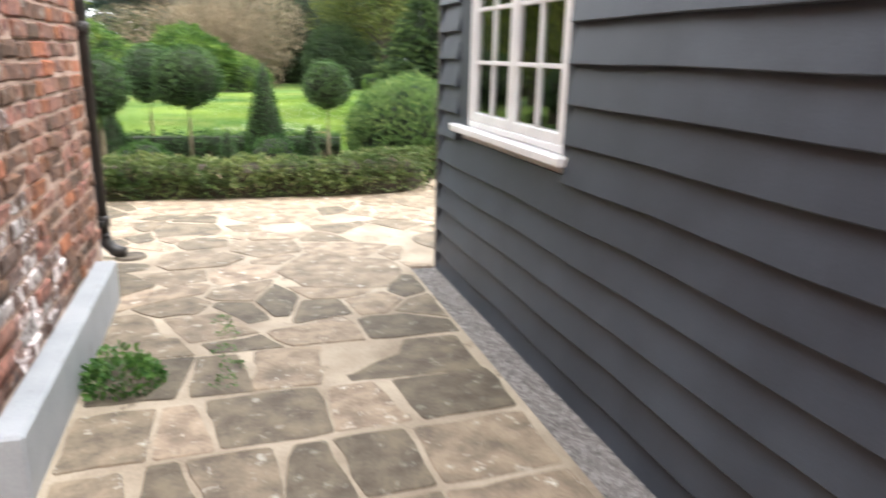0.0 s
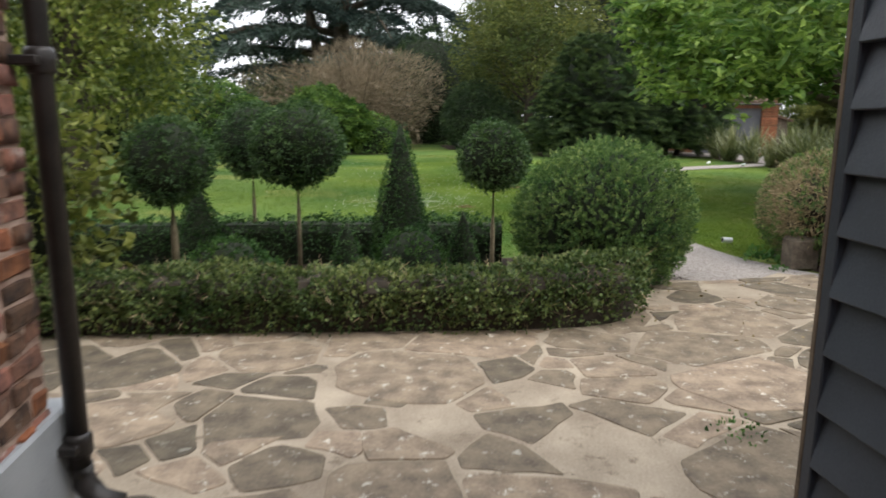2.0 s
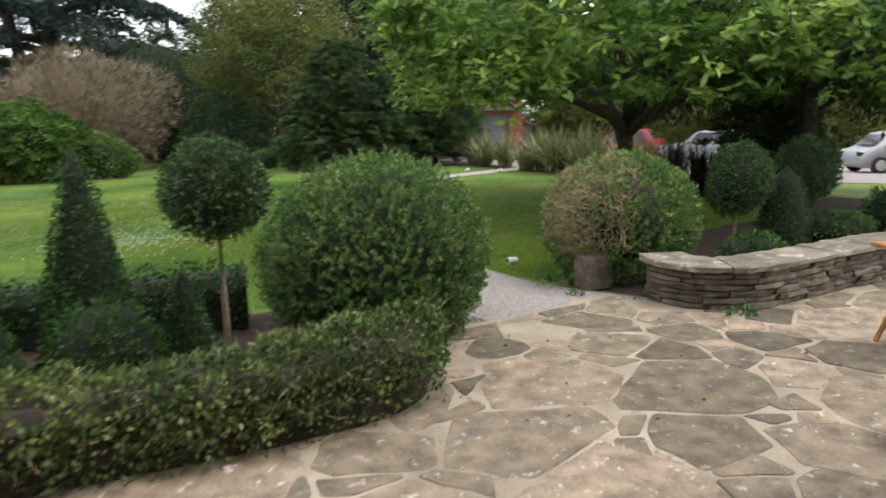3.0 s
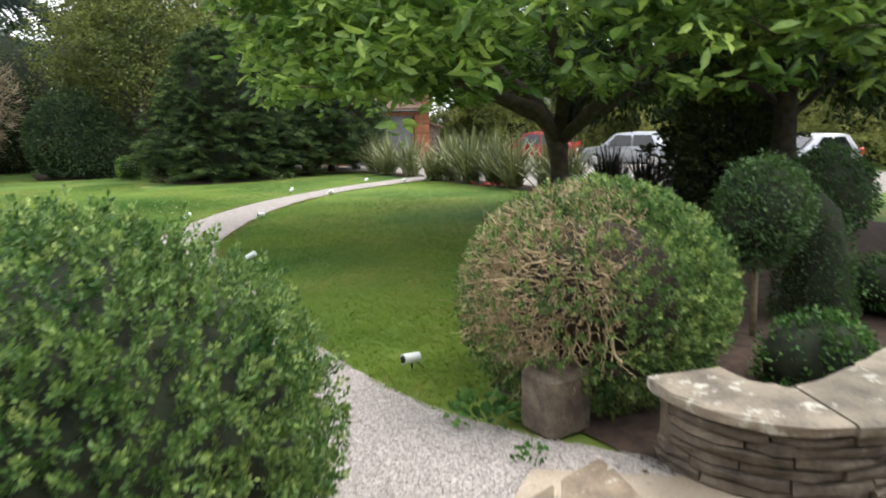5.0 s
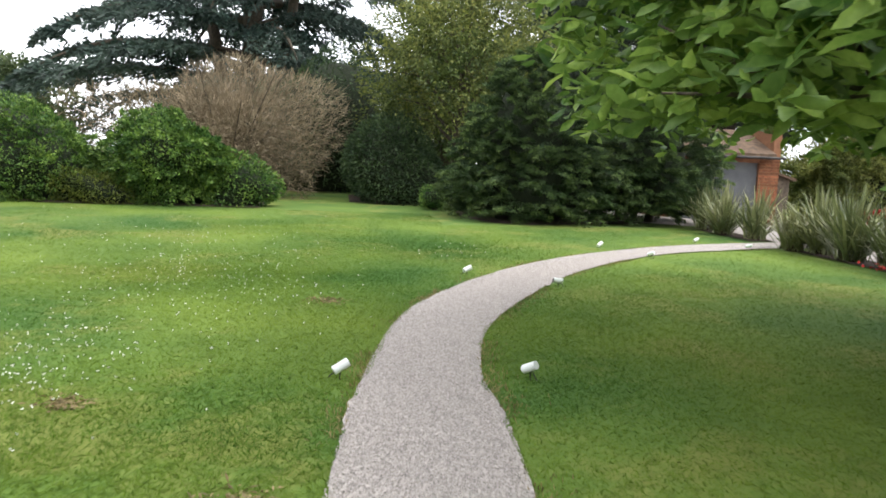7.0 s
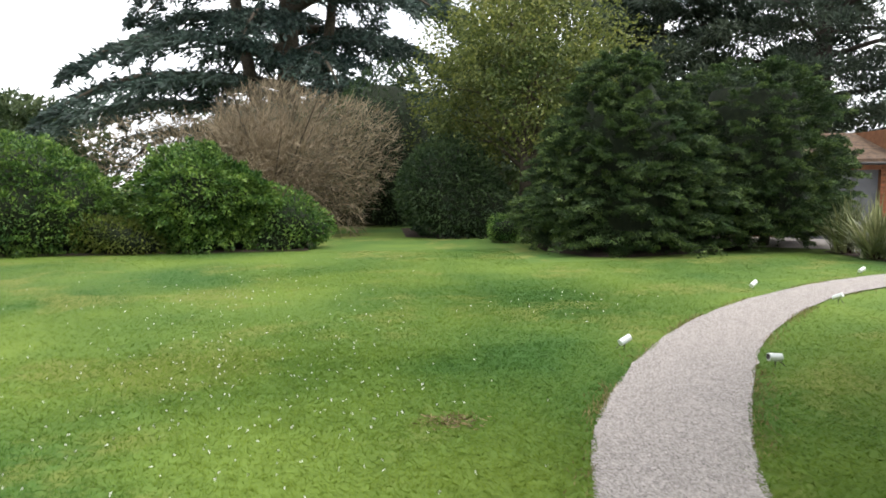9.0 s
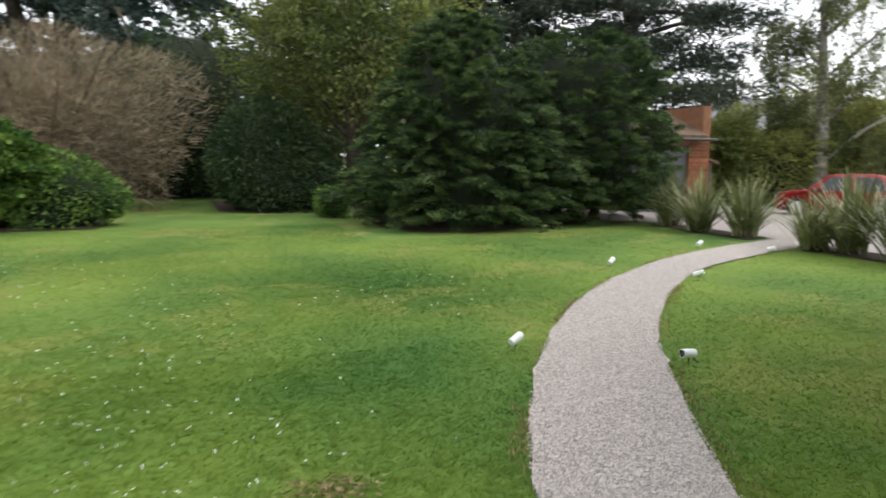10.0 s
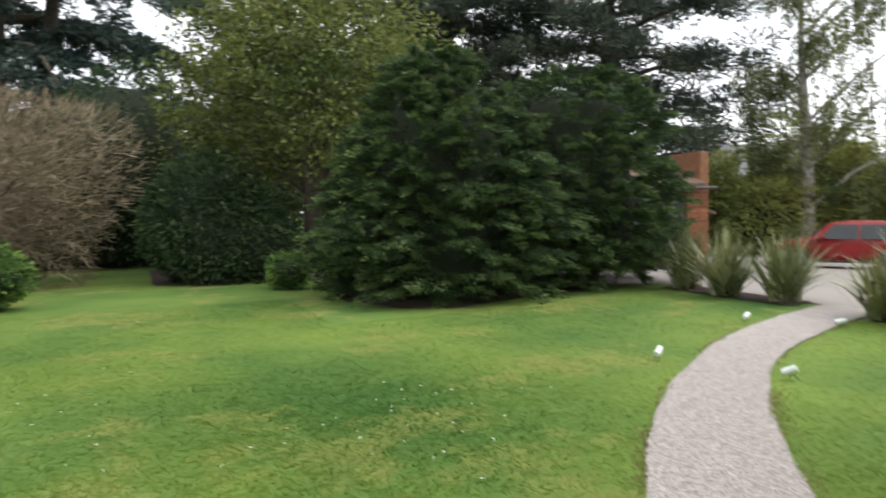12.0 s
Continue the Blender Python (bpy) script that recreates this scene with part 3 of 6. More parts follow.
def weatherboard(y0, y1, z, full=0.174):
    """One board, thicker and further out at its foot, a little uneven."""
    bm = bmesh.new()
    n = max(2, int((y1 - y0) / 0.35))
    rows = []
    for k in range(n + 1):
        y = y0 + (y1 - y0) * k / n
        w = 0.0022 * math.sin(5.1 * y + 37 * z) + 0.0016 * math.sin(13 * y + 11 * z)
        rows.append([bm.verts.new((x, y, zz)) for x, zz in ((SHED_X + 0.018, z + full + 0.02), (SHED_X + 0.006, z + full + 0.02), (SHED_X - 0.036 + w, z + 0.004 + w), (SHED_X - 0.034 + w, z + w), (SHED_X + 0.018, z + w))])
    for a, b in zip(rows, rows[1:]):
        for j in range(5):
            bm.faces.new((a[j], a[(j + 1) % 5], b[(j + 1) % 5], b[j]))
    bm.faces.new(rows[0]), bm.faces.new(rows[-1][::-1])
    bmesh.ops.recalc_face_normals(bm, faces=bm.faces[:])
    return bm


for k in range(19):
    z = -0.047 + 0.174 * k
    spans = [(-4, SHED_N - 0.045)]
    if z + 0.174 > WIN_Z0 - 0.01 and z < WIN_Z1 + 0.02:
        spans = [(-4, WIN_Y0 - 0.045), (WIN_Y1 + 0.2, SHED_N - 0.045)]
    for y0, y1 in spans:
        under(part("weatherboard", weatherboard(y0, y1, z), "board"), shed)
under(part("corner_board", box(SHED_X - 0.03, SHED_X + 0.02, SHED_N - 0.045, SHED_N, -0.06, 3.2, 0.004), "board"), shed)
under(part("edge_strip", box(SHED_X - 0.028, SHED_X + 0.02, SHED_N + 0.002, SHED_N + 0.022, -0.06, 3.2, 0.003), "board_edge", label="weathered brown edge strip"), shed)
for y0, y1, z0, z1 in ((WIN_Y0 - 0.045, WIN_Y0 - 0.002, WIN_Z0 - 0.06, WIN_Z1 + 0.1), (WIN_Y1 + 0.002, WIN_Y1 + 0.2, WIN_Z0 - 0.06, WIN_Z1 + 0.1), (WIN_Y0, WIN_Y1, WIN_Z1 + 0.002, WIN_Z1 + 0.1)):
    under(part("architrave", box(SHED_X - 0.012, SHED_X + 0.02, y0, y1, z0, z1, 0.004), "board"), shed)

window = empty("window_1", SHED_X + 0.03, (WIN_Y0 + WIN_Y1) / 2, WIN_Z0, "white-painted casement window with small panes", "window", kind="structure")
WX = SHED_X - 0.012
under(part("window_sill", box(WX - 0.055, WX + 0.06, WIN_Y0 - 0.06, WIN_Y1 + 0.22, WIN_Z0 - 0.052, WIN_Z0 - 0.004, 0.008), "white"), window)
for y0, y1, z0, z1 in ((WIN_Y0, WIN_Y0 + 0.035, WIN_Z0, WIN_Z1), (WIN_Y1 - 0.035, WIN_Y1, WIN_Z0, WIN_Z1), (WIN_Y0 + 0.035, WIN_Y1 - 0.035, WIN_Z0, WIN_Z0 + 0.035), (WIN_Y0 + 0.035, WIN_Y1 - 0.035, WIN_Z1 - 0.035, WIN_Z1)):
    under(part("window_frame", box(WX, WX + 0.07, y0, y1, z0, z1, 0.004), "white"), window)
mid = (WIN_Y0 + WIN_Y1) / 2
for a, b in ((WIN_Y0 + 0.037, mid - 0.002), (mid + 0.002, WIN_Y1 - 0.037)):
    z0, z1 = WIN_Z0 + 0.037, WIN_Z1 - 0.037
    case = empty("casement", WX + 0.03, (a + b) / 2, z0)
    under(case, window)
    root = case.matrix_parent_inverse.copy()
    pieces = [(a, a + 0.045, z0, z1), (b - 0.045, b, z0, z1), (a + 0.045, b - 0.045, z0, z0 + 0.05), (a + 0.045, b - 0.045, z1 - 0.05, z1)]
    c = (a + b) / 2
    bars = [(c - 0.012, c + 0.012, z0 + 0.05, z1 - 0.05)]
    high = (z1 - z0 - 0.1) / 4
    for k in range(1, 4):
        zz = z0 + 0.05 + high * k
        bars += [(a + 0.045, c - 0.012, zz - 0.011, zz + 0.011), (c + 0.012, b - 0.045, zz - 0.011, zz + 0.011)]
    for nm, some, x0, x1 in (("casement_frame", pieces, WX + 0.008, WX + 0.05), ("glazing_bar", bars, WX + 0.016, WX + 0.046)):
        for y0, y1, q0, q1 in some:
            ob = part(nm, box(x0, x1, y0, y1, q0, q1, 0.003), "white")
            ob.parent, ob.matrix_parent_inverse = case, (window.matrix_basis @ root @ case.matrix_basis).inverted()
    for y0, y1 in ((a + 0.045, c - 0.012), (c + 0.012, b - 0.045)):
        for k in range(4):
            q0 = z0 + 0.05 + high * k + 0.011
            ob = part("pane", box(WX + 0.03, WX + 0.034, y0, y1, q0, q0 + high - 0.022), "glass")
            ob.visible_shadow = False
            ob.parent, ob.matrix_parent_inverse = case, (window.matrix_basis @ root @ case.matrix_basis).inverted()
# Far opening of invented width, there to let more daylight into the room.
far_window = empty("window_2", 5.26, 2.2, 0.9, "white window in the far wall, made wide to light the room", "window", kind="structure")
for y0, y1, z0, z1 in ((0.0, 0.06, 0.9, 2.5), (4.14, 4.2, 0.9, 2.5), (0.06, 4.14, 0.9, 0.96), (0.06, 4.14, 2.44, 2.5), (2.07, 2.13, 0.96, 2.44), (0.06, 2.07, 1.68, 1.71), (2.13, 4.14, 1.68, 1.71), (1.05, 1.08, 0.96, 1.68), (3.12, 3.15, 0.96, 1.68)):
    under(part("window_frame", box(5.22, 5.28, y0, y1, z0, z1, 0.004), "white"), far_window)
side_window = empty("window_3", 2.8, SHED_N - 0.1, 1.0, "white window in the north wall of the room", "window", kind="structure")
for x0, x1, z0, z1 in ((1.75, 1.82, 1.0, 2.45), (3.83, 3.9, 1.0, 2.45), (1.82, 3.83, 1.0, 1.07), (1.82, 3.83, 2.38, 2.45), (2.79, 2.86, 1.07, 2.38), (1.82, 2.79, 1.71, 1.74), (2.86, 3.83, 1.71, 1.74), (2.29, 2.32, 1.07, 1.71), (3.33, 3.36, 1.07, 1.71)):
    under(part("window_frame", box(x0, x1, SHED_N - 0.12, SHED_N - 0.06, z0, z1, 0.004), "white"), side_window)
worktop = empty("worktop", 4.6, 1.5, 0, "pale worktop in the dim room behind the window", "worktop")
under(part("top", box(4.5, 5.18, -1, 4.0, 0.92, 0.97, 0.006), "white"), worktop)
under(part("front", box(4.6, 5.18, -1, 4.0, 0.022, 0.918), "darkroom"), worktop)

# rainwater pipe at the house corner
pipe = empty("downpipe", -1.19, 5.13, 0, "black cast-iron rainwater downpipe on the brick corner", "downpipe")
PX, PY = -1.19, 5.13
under(part("pipe", tube([(PX, PY, 0.16), (PX, PY, 2.2), (PX, PY, 4.5)], [0.038] * 3, 14), "iron", smooth=True), pipe)
under(part("shoe", tube([(PX, PY, 0.2), (PX + 0.005, PY + 0.01, 0.12), (PX + 0.06, PY - 0.01, 0.06), (PX + 0.14, PY - 0.02, 0.035)], [0.044, 0.046, 0.046, 0.048], 12), "iron", smooth=True), pipe)
for z in (0.24, 1.62, 3.2):
    under(part("collar", tube([(PX, PY, z), (PX, PY, z + 0.012), (PX, PY, z + 0.075), (PX, PY, z + 0.09)], [0.041, 0.05, 0.05, 0.041], 14), "iron", smooth=True), pipe)
    under(part("bracket", box(PX - 0.075, PX + 0.02, PY - 0.075, PY + 0.075, z + 0.028, z + 0.06, 0.004), "iron"), pipe)
gully = empty("drain_gully", PX + 0.16, PY - 0.02, 0, "dark stone drain gully below the downpipe", "drain")
under(part("gully_rim", tube([(PX + 0.17, PY - 0.02, -0.004), (PX + 0.17, PY - 0.02, 0.016)], [0.12, 0.105], 14), "wallstone"), gully)

# ---- topiary garden behind the ivy edging ----
clipped_ball("box_ball", 2.05, 8.84, 0.81, 1.27, "large clipped dome of green box beside the gravel path", 11, "box_near", 5400, 0.021, 0.97, False, lump=0.07, shoot=0.07)
clipped_ball("lollipop_tree", 0.89, 8.04, 0.285, 1.46, "small clipped lollipop tree on a thin bare stem", 12, "topiary", 5200, 0.028, group="lollipop trees")
clipped_ball("lollipop_tree", -0.72, 8.85, 0.41, 1.6, "clipped lollipop tree on a thin bare stem", 13, "topiary", 7500, 0.03, 0.92, group="lollipop trees")
clipped_ball("lollipop_tree", -1.25, 9.75, 0.37, 1.58, "clipped lollipop tree in dark green leaf", 14, "topiary", 5500, 0.03, group="lollipop trees")
clipped_ball("lollipop_tree", -1.63, 8.2, 0.33, 1.46, "clipped lollipop tree on a thicker stem", 15, "topiary", 5500, 0.03, group="lollipop trees", stem_r=0.03)
clipped_ball("lollipop_tree", 6.3, 9.35, 0.33, 1.2, "clipped lollipop tree behind the low stone wall", 16, "topiary", 6500, 0.03, 1.1, group="lollipop trees", lean=(0.05, 0.02))
clipped_ball("lollipop_tree", 7.9, 9.75, 0.37, 1.22, "clipped lollipop tree in the shade behind the wall", 17, "topiary", 6000, 0.03, group="lollipop trees")
clipped_cone("clipped_cone", 0.19, 8.82, 0.34, 1.44, "tall narrow cone of clipped yew", 21)
clipped_cone("clipped_cone", -1.72, 9.4, 0.3, 0.85, "small dark cone of clipped yew", 22, count=3500)
clipped_cone("clipped_cone", -0.28, 8.35, 0.22, 0.62, "small upright clipped yew in the bed", 23, count=1800)
clipped_cone("clipped_cone", 0.72, 8.55, 0.21, 0.68, "small upright clipped yew in the bed", 24, count=1800)
clipped_cone("clipped_column", 7.05, 9.35, 0.3, 0.95, "rounded clipped column in the shaded bed", 25, "topiary", 3000, power=0.35)
clipped_ball("box_mound", 0.25, 8.45, 0.3, 0.52, "low rounded mound of box in the bed", 26, "box", 3200, 0.028, 0.9, False, lump=0.1)
clipped_ball("box_mound", -1.15, 8.3, 0.38, 0.5, "loose low mound of box in the bed", 27, "box", 3200, 0.032, 0.8, False, lump=0.16)
clipped_ball("box_mound", 5.75, 8.6, 0.3, 0.45, "small leafy mound behind the low wall", 28, "box", 2200, 0.034, 0.9, False, lump=0.2)
clipped_ball("box_mound", 7.6, 9.0, 0.35, 0.5, "small leafy mound behind the low wall", 29, "box", 2200, 0.034, 0.9, False, lump=0.2)
clipped_ball("box_mound", 9.0, 9.2, 0.45, 0.6, "small leafy mound behind the low wall", 30, "box", 2600, 0.036, 0.9, False, lump=0.2)


def hedge(name, line, half, height, label, seed, leaf, per_metre, size, rough=0.06, twigs=0, category="hedge", long=False, shag=0.02, rise=0.0):
    """A long low clipped hedge along a line, round a core coloured as its inner shade."""
    rng = np.random.default_rng(seed)
    ob = empty(name, *line[0], 0, label, category)
    inv = ob.matrix_basis.inverted()
    c = smooth_line(line, 12)
    seg = np.linalg.norm(np.diff(c, axis=0), axis=1)
    total = seg.sum()
    n = int(per_metre * total)
    s = np.sort(rng.random(n)) * total
    cum = np.r_[0, np.cumsum(seg)]
    px, py = np.interp(s, cum, c[:, 0]), np.interp(s, cum, c[:, 1])
    tx, ty = np.gradient(c[:, 0]), np.gradient(c[:, 1])
    tx, ty = np.interp(s, cum, tx), np.interp(s, cum, ty)
    ln = np.hypot(tx, ty)
    nx, ny = ty / ln, -tx / ln
    a = rng.uniform(-0.25, math.pi + 0.25, n)
    bump = 1 + rough * (np.sin(5.3 * s + 2 * a) + np.sin(11.7 * s - 3 * a) + 0.7 * np.sin(23 * s + 5 * a))
    sup = (np.abs(np.cos(a)) ** 4 + np.abs(np.sin(a)) ** 4) ** -0.25
    r = sup * bump * (1 - 0.12 * rng.random(n))
    hz = np.maximum(height * 0.5 + height * 0.5 * r * np.sin(a) * 1.0, 0.01)
    low = rng.random(n) < 0.3
    hz = np.where(low, rng.random(n) * height * 0.9, hz)
    off = half * r * np.cos(a)
    off = np.where(low, np.sign(np.cos(a)) * half * bump * (1 - 0.1 * rng.random(n)), off)
    end_rise = 1 + rise * np.clip((s / total - 0.86) / 0.14, 0, 1)
    at = np.stack([px + nx * off, py + ny * off, hz * end_rise], 1)
    ways = np.stack([nx * np.cos(a), ny * np.cos(a), np.sin(a) * 0.9 + 0.1], 1)
    tufts = rng.uniform(-0.6, 1.0, (int(total * 13) + 2, 8)) * shag
    at += ways * tufts[(s * 13).astype(int), np.clip((a + 0.3) * 2.1, 0, 7).astype(int)][:, None]
    at[:, 2] = np.maximum(at[:, 2], 0.012)
    m = leaves("leaves", at - np.array(ob.location), ways, size, size * 0.7, rng, 0.8, 0.1, long=long)
    crown = link("leaves", m, leaf, ob)
    bm = bmesh.new()
    rings = []
    g = np.stack([np.gradient(c[:, 0]), np.gradient(c[:, 1])], 1)
    for q, w in zip(c, unit(g)):
        rings.append([bm.verts.new((q[0] + w[1] * o * half * 0.86 - ob.location.x, q[1] - w[0] * o * half * 0.86 - ob.location.y, hh * height)) for o, hh in ((-1, 0), (-1, 0.75), (-0.7, 0.93), (0.7, 0.93), (1, 0.75), (1, 0))])
    for p, q in zip(rings, rings[1:]):
        for j in range(5):
            bm.faces.new((p[j], p[j + 1], q[j + 1], q[j]))
    bm.faces.new(rings[0]), bm.faces.new(rings[-1][::-1])
    bmesh.ops.recalc_face_normals(bm, faces=bm.faces[:])
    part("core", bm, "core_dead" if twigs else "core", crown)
    if twigs:
        k = rng.integers(0, n, twigs)
        m = leaves("dry_growth", at[k] * np.array([1, 1, 0.97]) - np.array(ob.location), ways[k] * np.array([0.5, 0.5, 0.3]), 0.13, 0.005, rng, 0.9)
        tagged(link("dry_growth", m, "twig", ob, "dry bare stems"), kind="stuff")
    return ob


hedge("ivy_hedge", [(-5.5, 7.62), (-2.5, 7.6), (-1.0, 7.55), (0.3, 7.48), (1.2, 7.47), (1.62, 7.58), (1.78, 7.85)], 0.27, 0.37, "low shaggy ivy hedge edging the paved terrace", 31, "ivy", 6200, 0.036, 0.12, 1900, shag=0.05, rise=0.25)
hedge("box_edging", [(-6.0, 9.75), (-2.0, 9.75), (0.0, 9.7), (1.25, 9.5)], 0.2, 0.42, "low clipped box edging between bed and lawn", 32, "yewcone", 2000, 0.034, 0.1, shag=0.06)

# leafy shrub with pale young leaves at the corner of the bed
shrub("leafy_shrub", -2.5, 7.98, (0.45, 0.4), 1.75, "tall leafy shrub with light green leaves", 33, "yellow_leaf", 1500, 0.1, 0.4, long=True, shell=0.7, inner=0.3)

# ---- half-dead box ball ----
def half_dead_ball(x, y, radius, top, seed):
    rng = np.random.default_rng(seed)
    ob = empty("box_ball", x, y, 0, "clipped box ball, half green and half bare dry twigs", "topiary")
    radii = np.array([radius, radius, radius * 0.85])
    centre = np.array([0, 0, top - radii[2]])
    field = lumps(rng, 40, 0.05)
    low = max(-1.0, -centre[2] / radii[2])
    at, ways = blob_points(4800, rng, radii, field, 0.1, low)
    bare = unit(np.array([[-0.97, 0.0, 0.2]]))
    live = (unit(at) @ bare[0]) + 0.25 * unit(at)[:, 2] + 0.2 * np.sin(6 * at[:, 0] + 5 * at[:, 2]) + rng.normal(0, 0.14, len(at))
    keep = (live < 0.5) | (rng.random(len(at)) < 0.3)
    crown = shoot_crown(ob, at[keep], ways[keep], 0.06, 0.024, 14, rng, ("box_near", "box_tip"), 0.5)
    crown.location = centre
    # Dark brown core: shade behind the bare twigs is part of its colour.
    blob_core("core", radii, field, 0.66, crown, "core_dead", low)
    bm = bmesh.new()
    d, w = blob_points(9000, rng, np.ones(3), field, 0.02, -0.85)
    d = d[(unit(d) @ bare[0]) > 0.5][:430]
    for q in d:
        end = q * radii * rng.uniform(0.84, 0.96)
        p = end * 0.64 + rng.normal(0, 0.05, 3)
        step = (end - p) / 7
        way = rng.normal(0, 0.015, 3) - [0, 0, 0.006]
        pts = [p]
        for k in range(7):
            way = way * 0.7 + rng.normal(0, 0.011, 3)
            p = p + step + way
            pts.append(p)
        thick = rng.uniform(0.7, 1.5)
        tube([tuple(p) for p in pts], [r * thick for r in (0.0056, 0.0052, 0.0048, 0.0042, 0.0036, 0.003, 0.0022, 0.0014)], 4, bm)
        for j in (3, 5):
            if rng.random() < 0.7:
                p = pts[j]
                way = unit(rng.normal(0, 1, 3) + q * 0.8) * 0.026
                tube([tuple(p), tuple(p + way + rng.normal(0, 0.01, 3)), tuple(p + way * 2 + rng.normal(0, 0.016, 3)), tuple(p + way * 3 + rng.normal(0, 0.02, 3))], [0.0036, 0.003, 0.0022, 0.0012], 4, bm)
    twigs = tagged(part("dry_growth", bm, "twig", ob, "bare bleached dead twigs"), kind="stuff")
    twigs.location = centre
    d, w = blob_points(15000, rng, radii, field, 0.1, low)
    d = d[(unit(d) @ bare[0]) + rng.normal(0, 0.1, len(d)) + 0.5 * unit(d)[:, 2] > 0.74]
    fine = leaves("twig_mat", d, unit(d) + rng.normal(0, 0.9, d.shape), 0.05, 0.006, rng, 0.6)
    tagged(link("twig_mat", fine, "twig", ob, "matted fine dry twigs"), kind="stuff").location = centre
    part("stem", tube([(0, 0, -0.05), (0.03, 0, 0.2), (0, 0.02, 0.5)], [0.06, 0.05, 0.03], 8), "bark", ob)
    return ob


half_dead_ball(4.76, 9.36, 0.74, 1.16, 41)
post = empty("stone_block", 4.25, 9.05, 0, "mossy upright sandstone block under the dying box ball", "stone")
under(part("block", box(4.1, 4.38, 8.95, 9.2, -0.03, 0.3, 0.03), "wallstone"), post)

# ---- low dry-stone wall with flag coping ----
lowwall = empty("low_wall", 4.5, 8.0, 0, "low curved dry-stone wall with pale flag coping", "wall")
WLINE = smooth_line([(4.56, 8.56), (4.5, 8.32), (4.62, 8.06), (4.92, 7.96), (5.5, 8.0), (6.3, 8.05), (7.6, 8.14), (9.5, 8.29), (12, 8.45)], 10)
wr = np.random.default_rng(44)
wseg = np.r_[0, np.cumsum(np.linalg.norm(np.diff(WLINE, axis=0), axis=1))]


def on_wall(s):
    p = np.array([np.interp(s, wseg, WLINE[:, 0]), np.interp(s, wseg, WLINE[:, 1])])
    q = np.array([np.interp(s + 0.02, wseg, WLINE[:, 0]), np.interp(s + 0.02, wseg, WLINE[:, 1])])
    return p, math.degrees(math.atan2(*(q - p)[::-1]))


bm = bmesh.new()
core_l, core_r = [], []
for s in np.linspace(0, wseg[-1] - 0.05, 60):
    p, a = on_wall(s)
    n = np.array([-math.sin(radians(a)), math.cos(radians(a))])
    core_l.append(p + n * 0.15), core_r.append(p - n * 0.13)
rings = [[bm.verts.new((*l, 0)), bm.verts.new((*l, 0.302)), bm.verts.new((*r, 0.302)), bm.verts.new((*r, 0))] for l, r in zip(core_l, core_r)]
for a, b in zip(rings, rings[1:]):
    for j in range(3):
        bm.faces.new((a[j], a[j + 1], b[j + 1], b[j]))
bm.faces.new(rings[0]), bm.faces.new(rings[-1][::-1])
bmesh.ops.recalc_face_normals(bm, faces=bm.faces[:])
under(part("core", bm, "wallstone"), lowwall)


def swept(s0, s1, off0, off1, z0, z1, rng, amount):
    """A stone that follows the wall's line from s0 to s1, between two distances from it."""
    bm = bmesh.new()
    rows = []
    n = max(2, int((s1 - s0) / 0.09) + 1)
    for k in range(n + 1):
        p, a = on_wall(s0 + (s1 - s0) * k / n)
        way = np.array([-math.sin(radians(a)), math.cos(radians(a))])
        e = 0.012 if k in (0, n) else 0.0
        ring = []
        for off, z in ((off0, z0 + 0.008), (off0, z1 - 0.01), (off0 + 0.014, z1), (off1 - 0.014, z1), (off1, z1 - 0.01), (off1, z0 + 0.008), (off1 - 0.012, z0), (off0 + 0.012, z0)):
            q = p + way * (off + (e if off < (off0 + off1) / 2 else -e) + rng.normal(0, amount))
            ring.append(bm.verts.new((q[0], q[1], z + rng.normal(0, amount * 0.5))))
        rows.append(ring)
    for a, b in zip(rows, rows[1:]):
        for k in range(8):
            bm.faces.new((a[k], a[(k + 1) % 8], b[(k + 1) % 8], b[k]))
    bm.faces.new(rows[0]), bm.faces.new(rows[-1][::-1])
    bmesh.ops.recalc_face_normals(bm, faces=bm.faces[:])
    return bm


for course in range(6):
    s, z = wr.uniform(0, 0.15), 0.002 + course * 0.05
    while s < wseg[-1] - 0.5:
        ln = wr.uniform(0.16, 0.42)
        out_ = wr.uniform(-0.02, 0.016)
        under(part("stone", swept(s + 0.003, s + ln - 0.003, -0.185 + out_, -0.08, z, z + 0.047, wr, 0.007), "wallstone"), lowwall)
        s += ln
s = 0.0
while s < wseg[-1] - 0.9:
    ln = 0.62 if s == 0 else wr.uniform(0.45, 0.8)
    under(part("coping", swept(s + 0.003, s + ln - 0.003, -0.225 + wr.uniform(-0.015, 0.015), 0.2, 0.304, 0.352 + wr.uniform(-0.006, 0.006), wr, 0.006), "capstone", label="broad pale coping flag"), lowwall)
    s += ln

# ---- barbecue at the terrace's side ----
bbq = empty("barbecue", 5.03, 6.55, 0, "grey hooded barbecue on an orange teak stand", "barbecue", turn=-20)
bbq.scale = (0.86, 0.86, 0.86)


def dome(radius, squash, low):
    bm = bmesh.new()
    bmesh.ops.create_uvsphere(bm, u_segments=20, v_segments=12, radius=radius)
    bmesh.ops.bisect_plane(bm, geom=bm.verts[:] + bm.edges[:] + bm.faces[:], plane_co=(0, 0, low), plane_no=(0, 0, -1), clear_outer=True)
    bmesh.ops.scale(bm, vec=(1, 1, squash), verts=bm.verts[:])
    return bm


